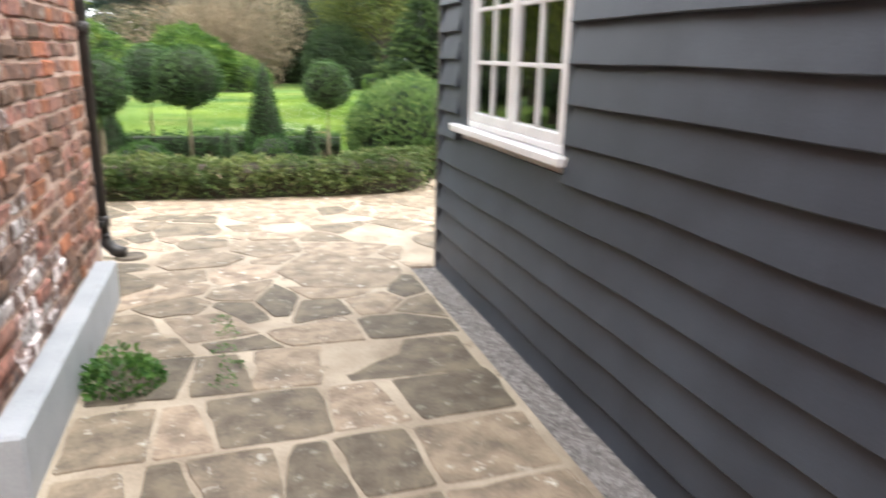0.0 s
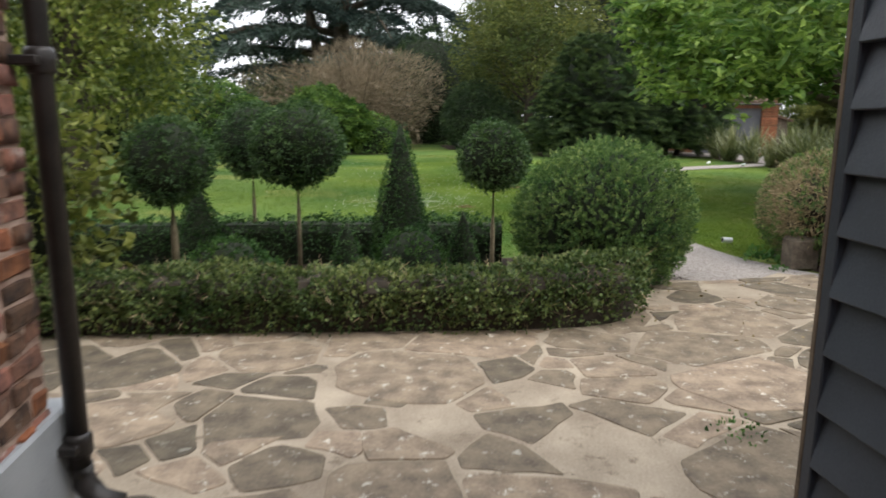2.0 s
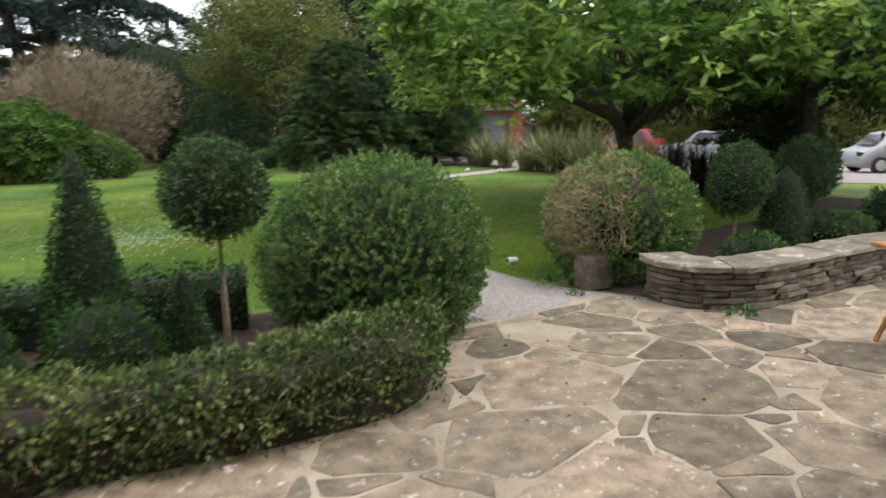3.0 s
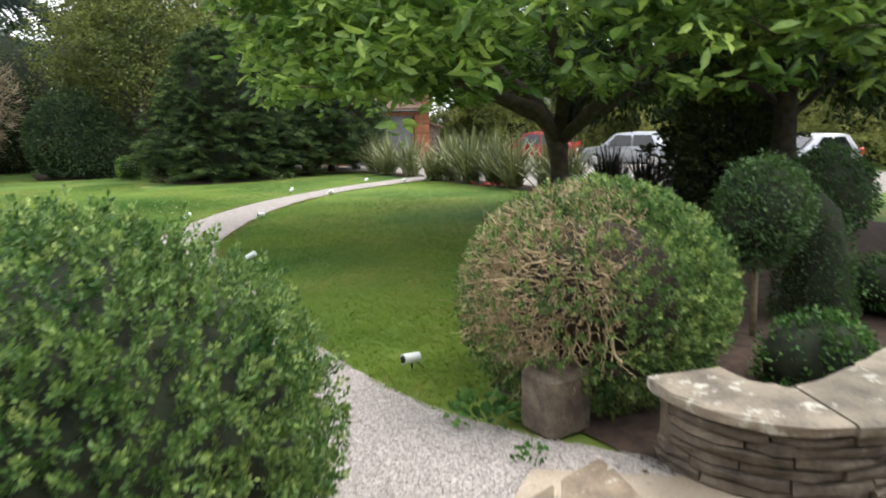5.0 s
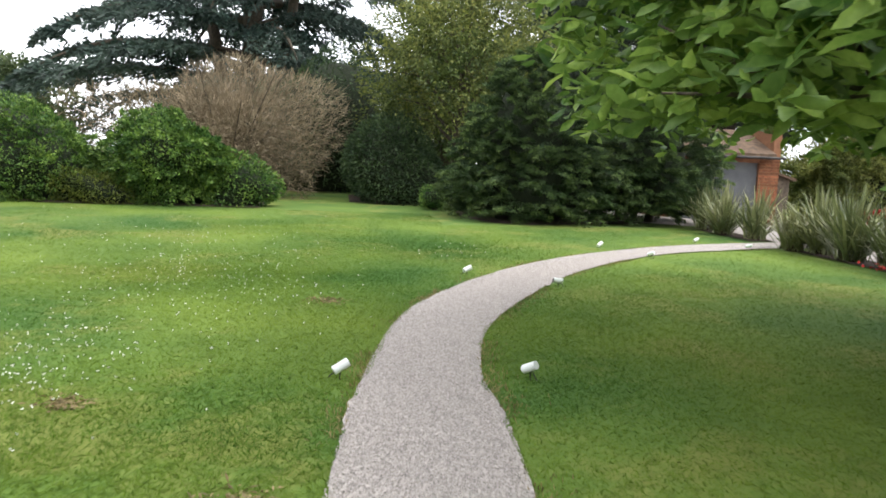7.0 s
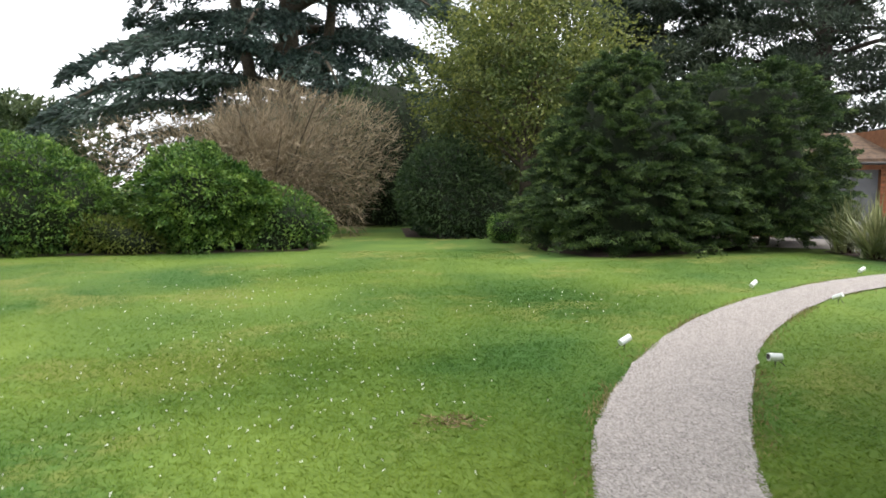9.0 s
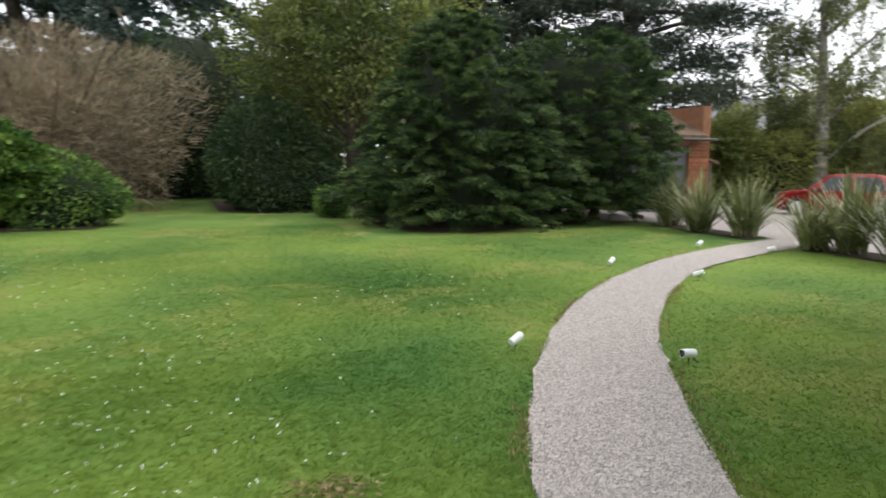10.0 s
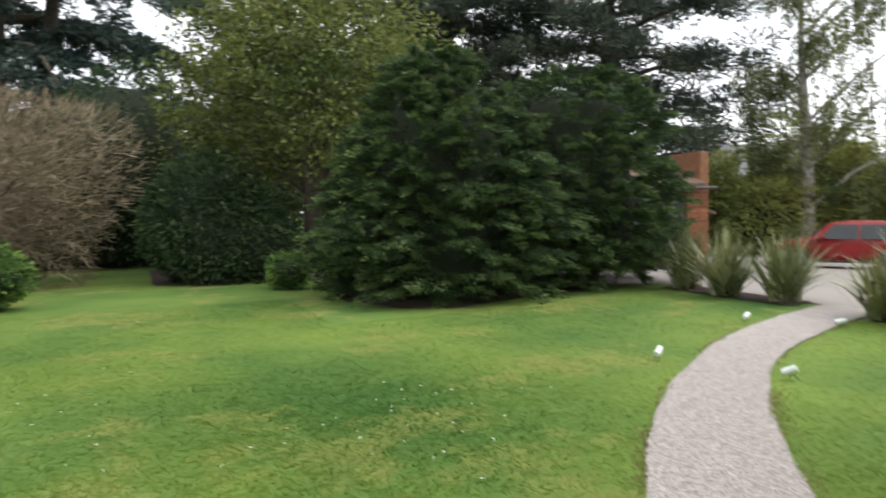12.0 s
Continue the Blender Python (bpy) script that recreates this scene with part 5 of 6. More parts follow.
# ---- flax clumps beside the drive ----
def flax(x, y, height, seed, mat="phormium"):
    """A clump of long strap leaves that fan out and bend."""
    rng = np.random.default_rng(seed)
    ob = empty("flax_clump", x, y, 0, "clump of tall striped strap-leaved flax beside the drive" if mat == "phormium" else "clump of dark strap-leaved flax in the shade", "plant", "flax clumps")
    n, k = 190, 6
    v, f = [], []
    for i in range(n):
        a = rng.random() * 2 * math.pi
        lean = rng.uniform(0.05, 0.95)
        h = height * rng.uniform(0.55, 1.05)
        w = rng.uniform(0.018, 0.034)
        side = np.array([-math.sin(a), math.cos(a), 0])
        bend = rng.uniform(0.1, 0.7)
        root = np.array([rng.normal(0, 0.09), rng.normal(0, 0.09), 0])
        b = len(v)
        for j in range(k):
            t = j / (k - 1)
            out = math.sin(lean) * t + bend * lean * t ** 3 * 0.6
            p = root + np.array([math.cos(a) * out * h, math.sin(a) * out * h, h * (math.cos(lean) * t - bend * lean * 0.55 * t ** 3)])
            ww = w * (0.55 + 1.2 * t - 1.75 * t * t) + 0.001
            v += [p - side * ww, p + side * ww]
        for j in range(k - 1):
            f.append((b + 2 * j, b + 2 * j + 1, b + 2 * j + 3, b + 2 * j + 2))
    link("leaves", fast_mesh("leaves", v, f), mat, ob)
    part("base", tube([(0, 0, -0.02), (0, 0, 0.12)], [0.16, 0.08], 9), "soil", ob)
    return ob


for x, y, h, k in ((12.2, 26.1, 1.35, 1), (12.05, 25.0, 1.3, 2), (12.3, 24.1, 1.3, 3), (12.15, 21.75, 1.45, 4), (12.05, 20.8, 1.55, 5), (12.2, 19.95, 1.4, 6), (12.05, 19.1, 1.4, 7), (12.2, 18.1, 1.3, 8), (11.9, 22.2, 1.0, 9), (12.0, 17.3, 1.3, 10)):
    flax(x, y, h, 90 + k)
for x, y, h, k in ((11.2, 15.3, 1.2, 11), (11.9, 14.3, 1.2, 12), (10.6, 14.0, 1.1, 13)):
    flax(x, y, h, 90 + k, "phormium_dark")
rf = np.random.default_rng(5)
blooms = leaves("red_blooms", np.stack([rf.uniform(11.3, 11.8, 26), rf.uniform(19.0, 19.8, 26), rf.uniform(0.03, 0.12, 26)], 1), rf.normal(0, 1, (26, 3)), 0.06, 0.05, rf)
tagged(link("red_blooms", blooms, "red_flower"), "a few small red flowers by the flax", "flowers", kind="stuff")


# ---- cars ----
def car(name, x, y, turn, length, height, width, paint, label, roof0, roof1, nose, tail, wheel_r=0.31):
    """A parked hatchback, nose towards its own +x."""
    ob = empty(name, x, y, 0, label, "car", turn=turn)
    h, w, l = height, width / 2, length / 2
    belt = h * 0.62
    profile = [(-l, 0.34), (-l - 0.02, 0.55), (-l + 0.03, belt), (-l + tail * 0.35, belt + 0.04), (-l + tail, h - 0.05), (-l + tail + 0.3, h), ((roof0 + roof1) / 2, h + 0.01), (roof1, h - 0.05), (roof1 + 0.55 + nose * 0.2, belt + 0.02), (l - 0.18, belt - 0.08), (l, belt - 0.28), (l, 0.3), (l - 0.1, 0.2), (-l + 0.1, 0.2)]
    bm = bmesh.new()
    rows = []
    for s, inset in ((-1, 0.0), (-0.72, 1.0), (0.72, 1.0), (1, 0.0)):
        row = []
        for px, pz in profile:
            tuck = 0.13 * max(0, (pz - belt) / (h - belt))
            yy = s * w if inset == 0 else s * w
            if inset == 0:
                yy = s * (w - tuck - 0.03)
                row.append(bm.verts.new((px * 0.985, yy, pz - 0.02 * (pz > belt))))
            else:
                row.append(bm.verts.new((px, yy, pz)))
        rows.append(row)
    for a, b in zip(rows, rows[1:]):
        for j in range(len(profile)):
            k = (j + 1) % len(profile)
            bm.faces.new((a[j], a[k], b[k], b[j]))
    bm.faces.new(rows[0][::-1]), bm.faces.new(rows[-1])
    bmesh.ops.recalc_face_normals(bm, faces=bm.faces[:])
    bmesh.ops.bevel(bm, geom=bm.edges[:], offset=0.025, segments=2, affect="EDGES", clamp_overlap=True)
    body = part("body", bm, paint, ob, smooth=True)
    x0, x1 = -l + tail * 0.75, roof1 + 0.32
    for s in (-1, 1):
        m = (x0 + x1) / 2
        for a, b, sl0, sl1 in ((x0 + 0.1, m - 0.05, 0.22, 0), (m + 0.03, x1, 0, 0.42)):
            bm = bmesh.new()
            y0, y1 = s * (w - 0.018), s * (w - 0.105)
            vs = [bm.verts.new(p) for p in ((a, y0, belt + 0.02), (b, y0, belt + 0.02), (b - sl1, y1, h - 0.1), (a + sl0, y1, h - 0.1))]
            bm.faces.new(vs)
            ext = bmesh.ops.extrude_face_region(bm, geom=bm.faces[:])
            bmesh.ops.translate(bm, vec=(0, s * 0.012, 0), verts=[v for v in ext["geom"] if isinstance(v, bmesh.types.BMVert)])
            bmesh.ops.recalc_face_normals(bm, faces=bm.faces[:])
            part("side_window", bm, "carglass", ob)
        part("tail_lamp", box(-l - 0.025, -l + 0.12, s * w * 0.9 - 0.1, s * w * 0.9 + 0.05, belt - 0.16, belt + 0.06, 0.02), "lens_red", ob)
        part("headlamp", box(l - 0.16, l + 0.012, s * w * 0.74 - 0.11, s * w * 0.74 + 0.11, belt - 0.26, belt - 0.1, 0.03), "carglass", ob)
        part("mirror", box(x1 - 0.2, x1 - 0.08, s * (w + 0.07) - 0.06, s * (w + 0.07) + 0.06, belt + 0.03, belt + 0.14, 0.02), paint, ob)
        part("sill", box(-l * 0.55, l * 0.5, s * w - 0.02, s * w + 0.012, 0.2, 0.27, 0.01), "tyre", ob)
    for nm, sx, top, foot, zz in (("rear_window", -1, -l + tail * 0.98, -l + tail * 0.42, 0), ("windscreen", 1, roof1 + 0.08, roof1 + 0.5 + nose * 0.2, 0)):
        bm = bmesh.new()
        vs = [bm.verts.new(p) for p in ((foot + sx * 0.02, -w * 0.68, belt + 0.09), (foot + sx * 0.02, w * 0.68, belt + 0.09), (top + sx * 0.02, w * 0.6, h - 0.1), (top + sx * 0.02, -w * 0.6, h - 0.1))]
        bm.faces.new(vs)
        ext = bmesh.ops.extrude_face_region(bm, geom=bm.faces[:])
        bmesh.ops.translate(bm, vec=(sx * 0.02, 0, 0.015), verts=[v for v in ext["geom"] if isinstance(v, bmesh.types.BMVert)])
        bmesh.ops.recalc_face_normals(bm, faces=bm.faces[:])
        part(nm, bm, "carglass", ob)
    part("number_plate", box(-l - 0.035, -l - 0.02, -0.25, 0.25, 0.56, 0.67), "plastic", ob)
    for sx in (-l + 0.62, l - 0.66):
        for s in (-1, 1):
            y0 = s * (w - 0.17)
            wheel = part("wheel", tube([(sx, y0, wheel_r), (sx, y0 + s * 0.02, wheel_r), (sx, y0 + s * 0.17, wheel_r), (sx, y0 + s * 0.19, wheel_r)], [wheel_r * 0.9, wheel_r, wheel_r, wheel_r * 0.93], 20), "tyre", ob)
            part("rim", tube([(sx, y0 + s * 0.185, wheel_r), (sx, y0 + s * 0.2, wheel_r), (sx, y0 + s * 0.205, wheel_r)], [wheel_r * 0.68, wheel_r * 0.6, wheel_r * 0.2], 10), "alloy", wheel)
    return ob


car("red_car", 22.6, 30.6, 127, 3.65, 1.42, 1.68, "red", "small red three-door hatchback parked on the drive", -0.75, 0.35, 0.1, 0.55)
car("silver_car", 23.9, 26.3, 112, 3.7, 1.42, 1.66, "silver", "silver five-door hatchback parked on the drive", -0.8, 0.4, 0.1, 0.6)
car("tiny_car", 24.0, 18.9, 155, 2.5, 1.36, 1.5, "dull_silver", "tiny pale grey two-seat car parked on the drive", -0.5, 0.2, 0.0, 0.4, 0.28)

# ---- garage and far house ----
garage = empty("garage", 14.32, 30.55, 0, "orange brick garage with a grey door and brown tiled roof", "garage", turn=-8)
for nm, b, mt in (("wall", box(1.85, 2.5, 0, 0.3, -0.1, 2.06), "farbrick"), ("wall", box(-1.5, -0.9, 0, 0.3, -0.1, 2.06), "farbrick"), ("wall", box(-0.9, 1.85, 0, 0.3, 1.86, 2.06), "farbrick"),
                  ("wall", box(2.25, 2.5, 0.3, 4.6, -0.1, 2.06), "farbrick"), ("wall", box(-1.5, -1.2, 0.3, 4.6, -0.1, 2.06), "farbrick"), ("wall", box(-1.2, 2.25, 4.3, 4.6, -0.1, 2.06), "farbrick"),
                  ("parapet", box(2.25, 2.5, 0, 4.6, 2.062, 2.98, 0.01), "farbrick"), ("door", box(-0.9, 1.85, 0.12, 0.18, -0.1, 1.86), "greydoor"), ("gutter", box(-1.7, 2.52, -0.36, -0.27, 1.98, 2.06, 0.02), "iron")):
    part(nm, b, mt, garage)
for k in range(5):
    part("door_rail", box(-0.9, 1.85, 0.105, 0.118, 0.25 + 0.32 * k, 0.27 + 0.32 * k), "greydoor", garage)
for k in range(22):
    part("brick_course", box(1.852, 2.502, -0.006, -0.001, 0.03 + 0.092 * k, 0.095 + 0.092 * k), "brick_orange", garage)
bm = bmesh.new()
vs = [bm.verts.new(q) for q in ((-1.7, -0.27, 2.06), (2.245, -0.27, 2.06), (2.245, 2.2, 2.9), (-1.7, 2.2, 2.9), (2.245, 4.7, 2.06), (-1.7, 4.7, 2.06))]
bm.faces.new((vs[0], vs[1], vs[2], vs[3])), bm.faces.new((vs[3], vs[2], vs[4], vs[5]))
ext = bmesh.ops.extrude_face_region(bm, geom=bm.faces[:])
bmesh.ops.translate(bm, vec=(0, 0, 0.09), verts=[v for v in ext["geom"] if isinstance(v, bmesh.types.BMVert)])
bmesh.ops.recalc_face_normals(bm, faces=bm.faces[:])
part("roof", bm, "rooftile", garage)
lean = empty("lean_to", 17.62, 31.6, 0, "low brown brick lean-to beside the garage with a small dark window", "shed", turn=-8)
bm = bmesh.new()
vs = [bm.verts.new(q) for q in ((-0.75, 0, -0.2), (0.5, 0, -0.2), (0.5, 0, 1.5), (-0.75, 0, 1.9))]
bm.faces.new(vs)
ext = bmesh.ops.extrude_face_region(bm, geom=bm.faces[:])
bmesh.ops.translate(bm, vec=(0, 1.6, 0), verts=[v for v in ext["geom"] if isinstance(v, bmesh.types.BMVert)])
bmesh.ops.recalc_face_normals(bm, faces=bm.faces[:])
part("wall", bm, "wallstone", lean, "dull brown brick wall")
bm = bmesh.new()
vs = [bm.verts.new(q) for q in ((-0.76, -0.15, 1.906), (0.65, -0.15, 1.456), (0.65, 1.7, 1.456), (-0.76, 1.7, 1.906))]
bm.faces.new(vs)
ext = bmesh.ops.extrude_face_region(bm, geom=bm.faces[:])
bmesh.ops.translate(bm, vec=(0, 0, 0.08), verts=[v for v in ext["geom"] if isinstance(v, bmesh.types.BMVert)])
bmesh.ops.recalc_face_normals(bm, faces=bm.faces[:])
part("roof", bm, "rooftile", lean)
part("window", box(-0.55, -0.15, -0.02, 0.03, 0.95, 1.45, 0.004), "carglass", lean, "small dark window")
far_house = empty("far_house", 46, 56, 0, "distant pale rendered house with a grey roof", "house", turn=-40)
part("wall", box(-5, 5, 0, 7, 0, 4.6), "render_wall", far_house)
bm = bmesh.new()
vs = [bm.verts.new(p) for p in ((-5.3, -0.4, 4.4), (5.3, -0.4, 4.4), (5.3, 3.5, 7.2), (-5.3, 3.5, 7.2), (5.3, 7.4, 4.4), (-5.3, 7.4, 4.4))]
for q in ((0, 1, 2, 3), (3, 2, 4, 5), (1, 4, 2), (0, 3, 5)):
    bm.faces.new([vs[i] for i in q])
bmesh.ops.recalc_face_normals(bm, faces=bm.faces[:])
part("roof", bm, "greydoor", far_house)

# ---- bamboo screen and woods behind ----
BAMBOO = [(25.5, 39.5, 2.4, 3.6), (28.5, 39.0, 2.6, 3.8), (31.5, 38.0, 2.8, 5.6), (34.0, 35.0, 3.0, 5.0), (36.0, 31.5, 3.0, 5.4), (37.0, 27.5, 3.0, 5.2), (37.5, 23.0, 3.0, 5.6), (36.5, 18.5, 3.0, 5.6)]
for k, (x, y, r, h) in enumerate(BAMBOO):
    shrub("bamboo_clump", x, y, (r, r * 0.8), h, "tall feathery bamboo screening the car park", 120 + k, "bamboo", 20000, 0.27, 0.45, width=0.22, group="bamboo screen", category="bamboo", clumps=160, shell=0.5, spray=1.4, inner=0.48)
WOODS = [(-19, 38, 5.5, 3.5), (-15, 50, 5.5, 4), (-24, 30, 11, 5), (9, 50, 9, 4.5), (24, 52, 8, 5), (-24, 18, 10, 5), (-18, 8, 9, 4.5), (-14, 20, 8, 4), (44, 30, 7, 4), (44, 18, 10, 5), (22, 6, 9, 4.5), (28, 10, 9, 4.5), (-30, 44, 15, 6), (16, 52, 10, 5), (-6, 60, 5.5, 4), (2, 62, 5.5, 4), (10, 60, 7, 5), (-20, 56, 6.5, 5), (30, 60, 8, 6)]
for k, (x, y, h, r) in enumerate(WOODS):
    broad_tree("wood_tree", x, y, h, r, h * 0.08, "tall dense tree in the woods round the garden", 140 + k, "wood_far", 11000, 0.34, 0.35, 0.3, blobs=13, group="woods round the garden")

# ---- small things on the ground ----
gr = np.random.default_rng(7)


def tuft(name, x, y, r, count, size, mat, label, seed):
    rng = np.random.default_rng(seed)
    a, q = rng.random(count) * 6.283, np.sqrt(rng.random(count)) * r
    at = np.stack([x + q * np.cos(a), y + q * np.sin(a), 0.01 + 0.95 * r * rng.random(count) * (1 - (q / r) ** 2)], 1)
    ways = np.stack([np.cos(a), np.sin(a), np.full(count, 0.7)], 1)
    ob = empty(name, x, y, 0, label, "plant")
    under(link("leaves", leaves("leaves", at, ways, size, size * 0.7, rng, 0.5, long=True), mat), ob)
    return ob


tuft("weed_clump", -0.8, 2.86, 0.19, 520, 0.034, "weed", "clump of green weeds growing from the paving beside the plinth", 201)
for k, (x, y) in enumerate(((-0.34, 3.55), (-0.31, 3.35), (-0.33, 3.1), (-0.29, 2.9), (-0.33, 2.72))):
    tuft("moss_tuft", x, y, 0.06, 40, 0.018, "weed", "tuft of moss in a paving joint", 220 + k)
tuft("weed_clump", 1.62, 5.5, 0.13, 60, 0.022, "weed", "small weeds in a cracked paving joint", 203)
tuft("weed_clump", 3.9, 8.86, 0.08, 50, 0.028, "weed", "small weeds where paving meets gravel", 204)
tuft("weed_clump", 4.55, 7.7, 0.1, 50, 0.04, "weed", "small weeds at the foot of the low wall", 205)
tuft("dock_plant", 3.98, 9.35, 0.16, 60, 0.07, "weed", "small green plants at the path's edge", 206)
fallen = np.stack([gr.uniform(2.0, 4.2, 60), gr.uniform(6.6, 8.6, 60), gr.uniform(0.008, 0.02, 60)], 1)
tagged(link("fallen_leaves", leaves("fallen_leaves", fallen, gr.normal(0, 1, (60, 3)) * [1, 1, 0.1], 0.035, 0.02, gr, 0.1), "dead_leaf"), "a few dry fallen leaves on the paving", "leaves", kind="stuff")


def pebbles(name, x, y, z, size, mat, label, rng):
    """Many small stones in one mesh."""
    n = len(x)
    octa = np.array([(1, 0, 0), (0, 1, 0), (-1, 0, 0), (0, -1, 0), (0, 0, 1)], float)
    a = rng.random(n) * 6.283
    sc = rng.uniform(0.6, 1.3, (n, 3)) * size * np.array([1, 0.75, 0.6])
    v = octa[None] * sc[:, None]
    c, s = np.cos(a)[:, None], np.sin(a)[:, None]
    v = np.stack([v[..., 0] * c - v[..., 1] * s + x[:, None], v[..., 0] * s + v[..., 1] * c + y[:, None], v[..., 2] + z], -1)
    f = np.array([(0, 1, 4), (1, 2, 4), (2, 3, 4), (3, 0, 4)])
    f = (f[None] + 5 * np.arange(n)[:, None, None]).reshape(-1, 3)
    return tagged(link(name, fast_mesh(name, v.reshape(-1, 3), f), mat), label, "gravel", kind="stuff")


n = 130000
py_ = 8.3 + 15.2 * gr.random(n) ** 1.15
l, r = np.interp(py_, PATH_L[:, 1], PATH_L[:, 0]), np.interp(py_, PATH_R[:, 1], PATH_R[:, 0])
pebbles("path_gravel", l + (r - l) * gr.uniform(-0.015, 1.015, n), py_, -0.009, 0.0068, "gravel", "loose pale pinkish gravel of the path", gr)
n = 9000
pebbles("strip_gravel", gr.uniform(0.985, 1.21, n), gr.uniform(0, 4.41, n), -0.016, 0.011, "grit", "loose grey gravel beside the boarded wall", gr)

# lawn: short blades, thickest beside the path
n = 560000
gx, gy = np.concatenate([gr.uniform(-6, 12, n // 3), gr.normal(3.4, 3.0, 2 * n // 3)]), np.concatenate([gr.uniform(9.8, 29, n // 3), np.where(gr.random(2 * n // 3) < 0.75, gr.uniform(9.6, 19, 2 * n // 3), 19 + np.abs(gr.normal(0, 4, 2 * n // 3)))])
ok = ~inside_path(gx, gy) & (gx < 11.6) & (gx > -9) & ~((gx < 2.7) & (gy < 9.9)) & ~((gx > 4.2) & (gy < 9.4 + 0.25 * (gx - 4.2)) & (gx < 13)) & ~((gy > 23) & (gy < 25) & (gx > 11.4))
ok &= ~((gy > 25.5 + 0.12 * (gx - 6)) & (gx > 5.4)) & (gy < 28.4)
gx, gy = gx[ok], gy[ok]
k = len(gx)
hgt = 0.021 * gr.uniform(0.5, 1.4, k) * (1 + 0.35 * np.sin(0.9 * gx + 0.4) * np.sin(1.1 * gy))
yaw = gr.random(k) * 6.283
tilt = gr.normal(0, 2.1, (k, 2)) * hgt[:, None]
wd = 0.0032
v = np.stack([np.stack([gx - wd * np.cos(yaw), gy - wd * np.sin(yaw), np.full(k, -0.03)], 1), np.stack([gx + wd * np.cos(yaw), gy + wd * np.sin(yaw), np.full(k, -0.03)], 1), np.stack([gx + tilt[:, 0], gy + tilt[:, 1], hgt - 0.03], 1)], 1).reshape(-1, 3)
tagged(link("grass", fast_mesh("grass", v, np.arange(3 * k).reshape(-1, 3)), "grass"), "short green mown grass", "grass", kind="stuff")
m = 9000
ey = gr.uniform(9.2, 22.5, m)
left = gr.random(m) < 0.5
ex = np.where(left, np.interp(ey, PATH_L[:, 1], PATH_L[:, 0]) - np.abs(gr.normal(0, 0.07, m)), np.interp(ey, PATH_R[:, 1], PATH_R[:, 0]) + np.abs(gr.normal(0, 0.1, m)))
at = np.stack([ex, ey, np.full(m, -0.03)], 1)
keep = np.sin(2.3 * ey) + np.sin(5.1 * ey + 2 * left) + gr.normal(0, 0.6, m) > 0.1
at = at[keep]
tagged(link("dry_grass", leaves("dry_grass", at, np.tile([0, 0, 1.0], (len(at), 1)), 0.045, 0.006, gr, 0.7), "dry_grass"), "dry straw-coloured grass along the path's edge", "grass", kind="stuff")
cx = np.concatenate([gr.normal(0.6, 0.5, 480), gr.normal(1.5, 0.8, 260), gr.normal(0.8, 1.3, 160), gr.uniform(-5, 3, 50), gr.normal(4.9, 0.5, 30)])
cy = np.concatenate([gr.normal(14.4, 0.6, 480), gr.normal(17.4, 1.2, 260), gr.normal(21.0, 2.0, 160), gr.uniform(12, 27, 50), gr.normal(20.8, 0.7, 30)])
ok = ~inside_path(cx, cy) & (cx < 12)
at = np.stack([cx, cy, np.full(len(cx), 0.008)], 1)[ok]
at = np.repeat(at, 3, 0)
tagged(link("clover_flowers", leaves("clover_flowers", at, gr.normal(0, 1, at.shape) + [0, 0, 0.8], 0.014, 0.011, gr, 0.4), "petal"), "scattered white clover flowers in the lawn", "flowers", kind="stuff")
for x, y, r in ((1.48, 13.85, 0.16), (2.95, 16.85, 0.2), (2.62, 12.6, 0.2)):
    q = gr.normal(0, r * 0.5, (160, 2))
    at = np.stack([x + q[:, 0], y + q[:, 1] * 0.7, gr.uniform(-0.02, 0.006, 160)], 1)
    tagged(link("bare_patch", leaves("bare_patch", at, gr.normal(0, 1, (160, 3)) * [1, 1, 0.15], 0.05, 0.012, gr, 0.2), "dead_leaf"), "dry brown patch in the lawn", "patch", kind="stuff")

# ---- bricks of the house wall ----
br = np.random.default_rng(301)
brick_meshes = {}


def brick_mesh(ln, kind, mat):
    key = (ln, kind, mat)
    if key not in brick_meshes:
        q = np.random.default_rng(900 + int(ln * 1000) * 7 + kind)
        bm = box(-0.05, 0.0, -ln / 2, ln / 2, -0.036, 0.036, 0.009)
        for v in bm.verts:
            v.co += Vector(q.normal(0, 0.0036, 3))
        mesh = bpy.data.meshes.new("brick")
        bm.to_mesh(mesh)
        bm.free()
        mesh.materials.append(M[mat])
        brick_meshes[key] = mesh
    return brick_meshes[key]


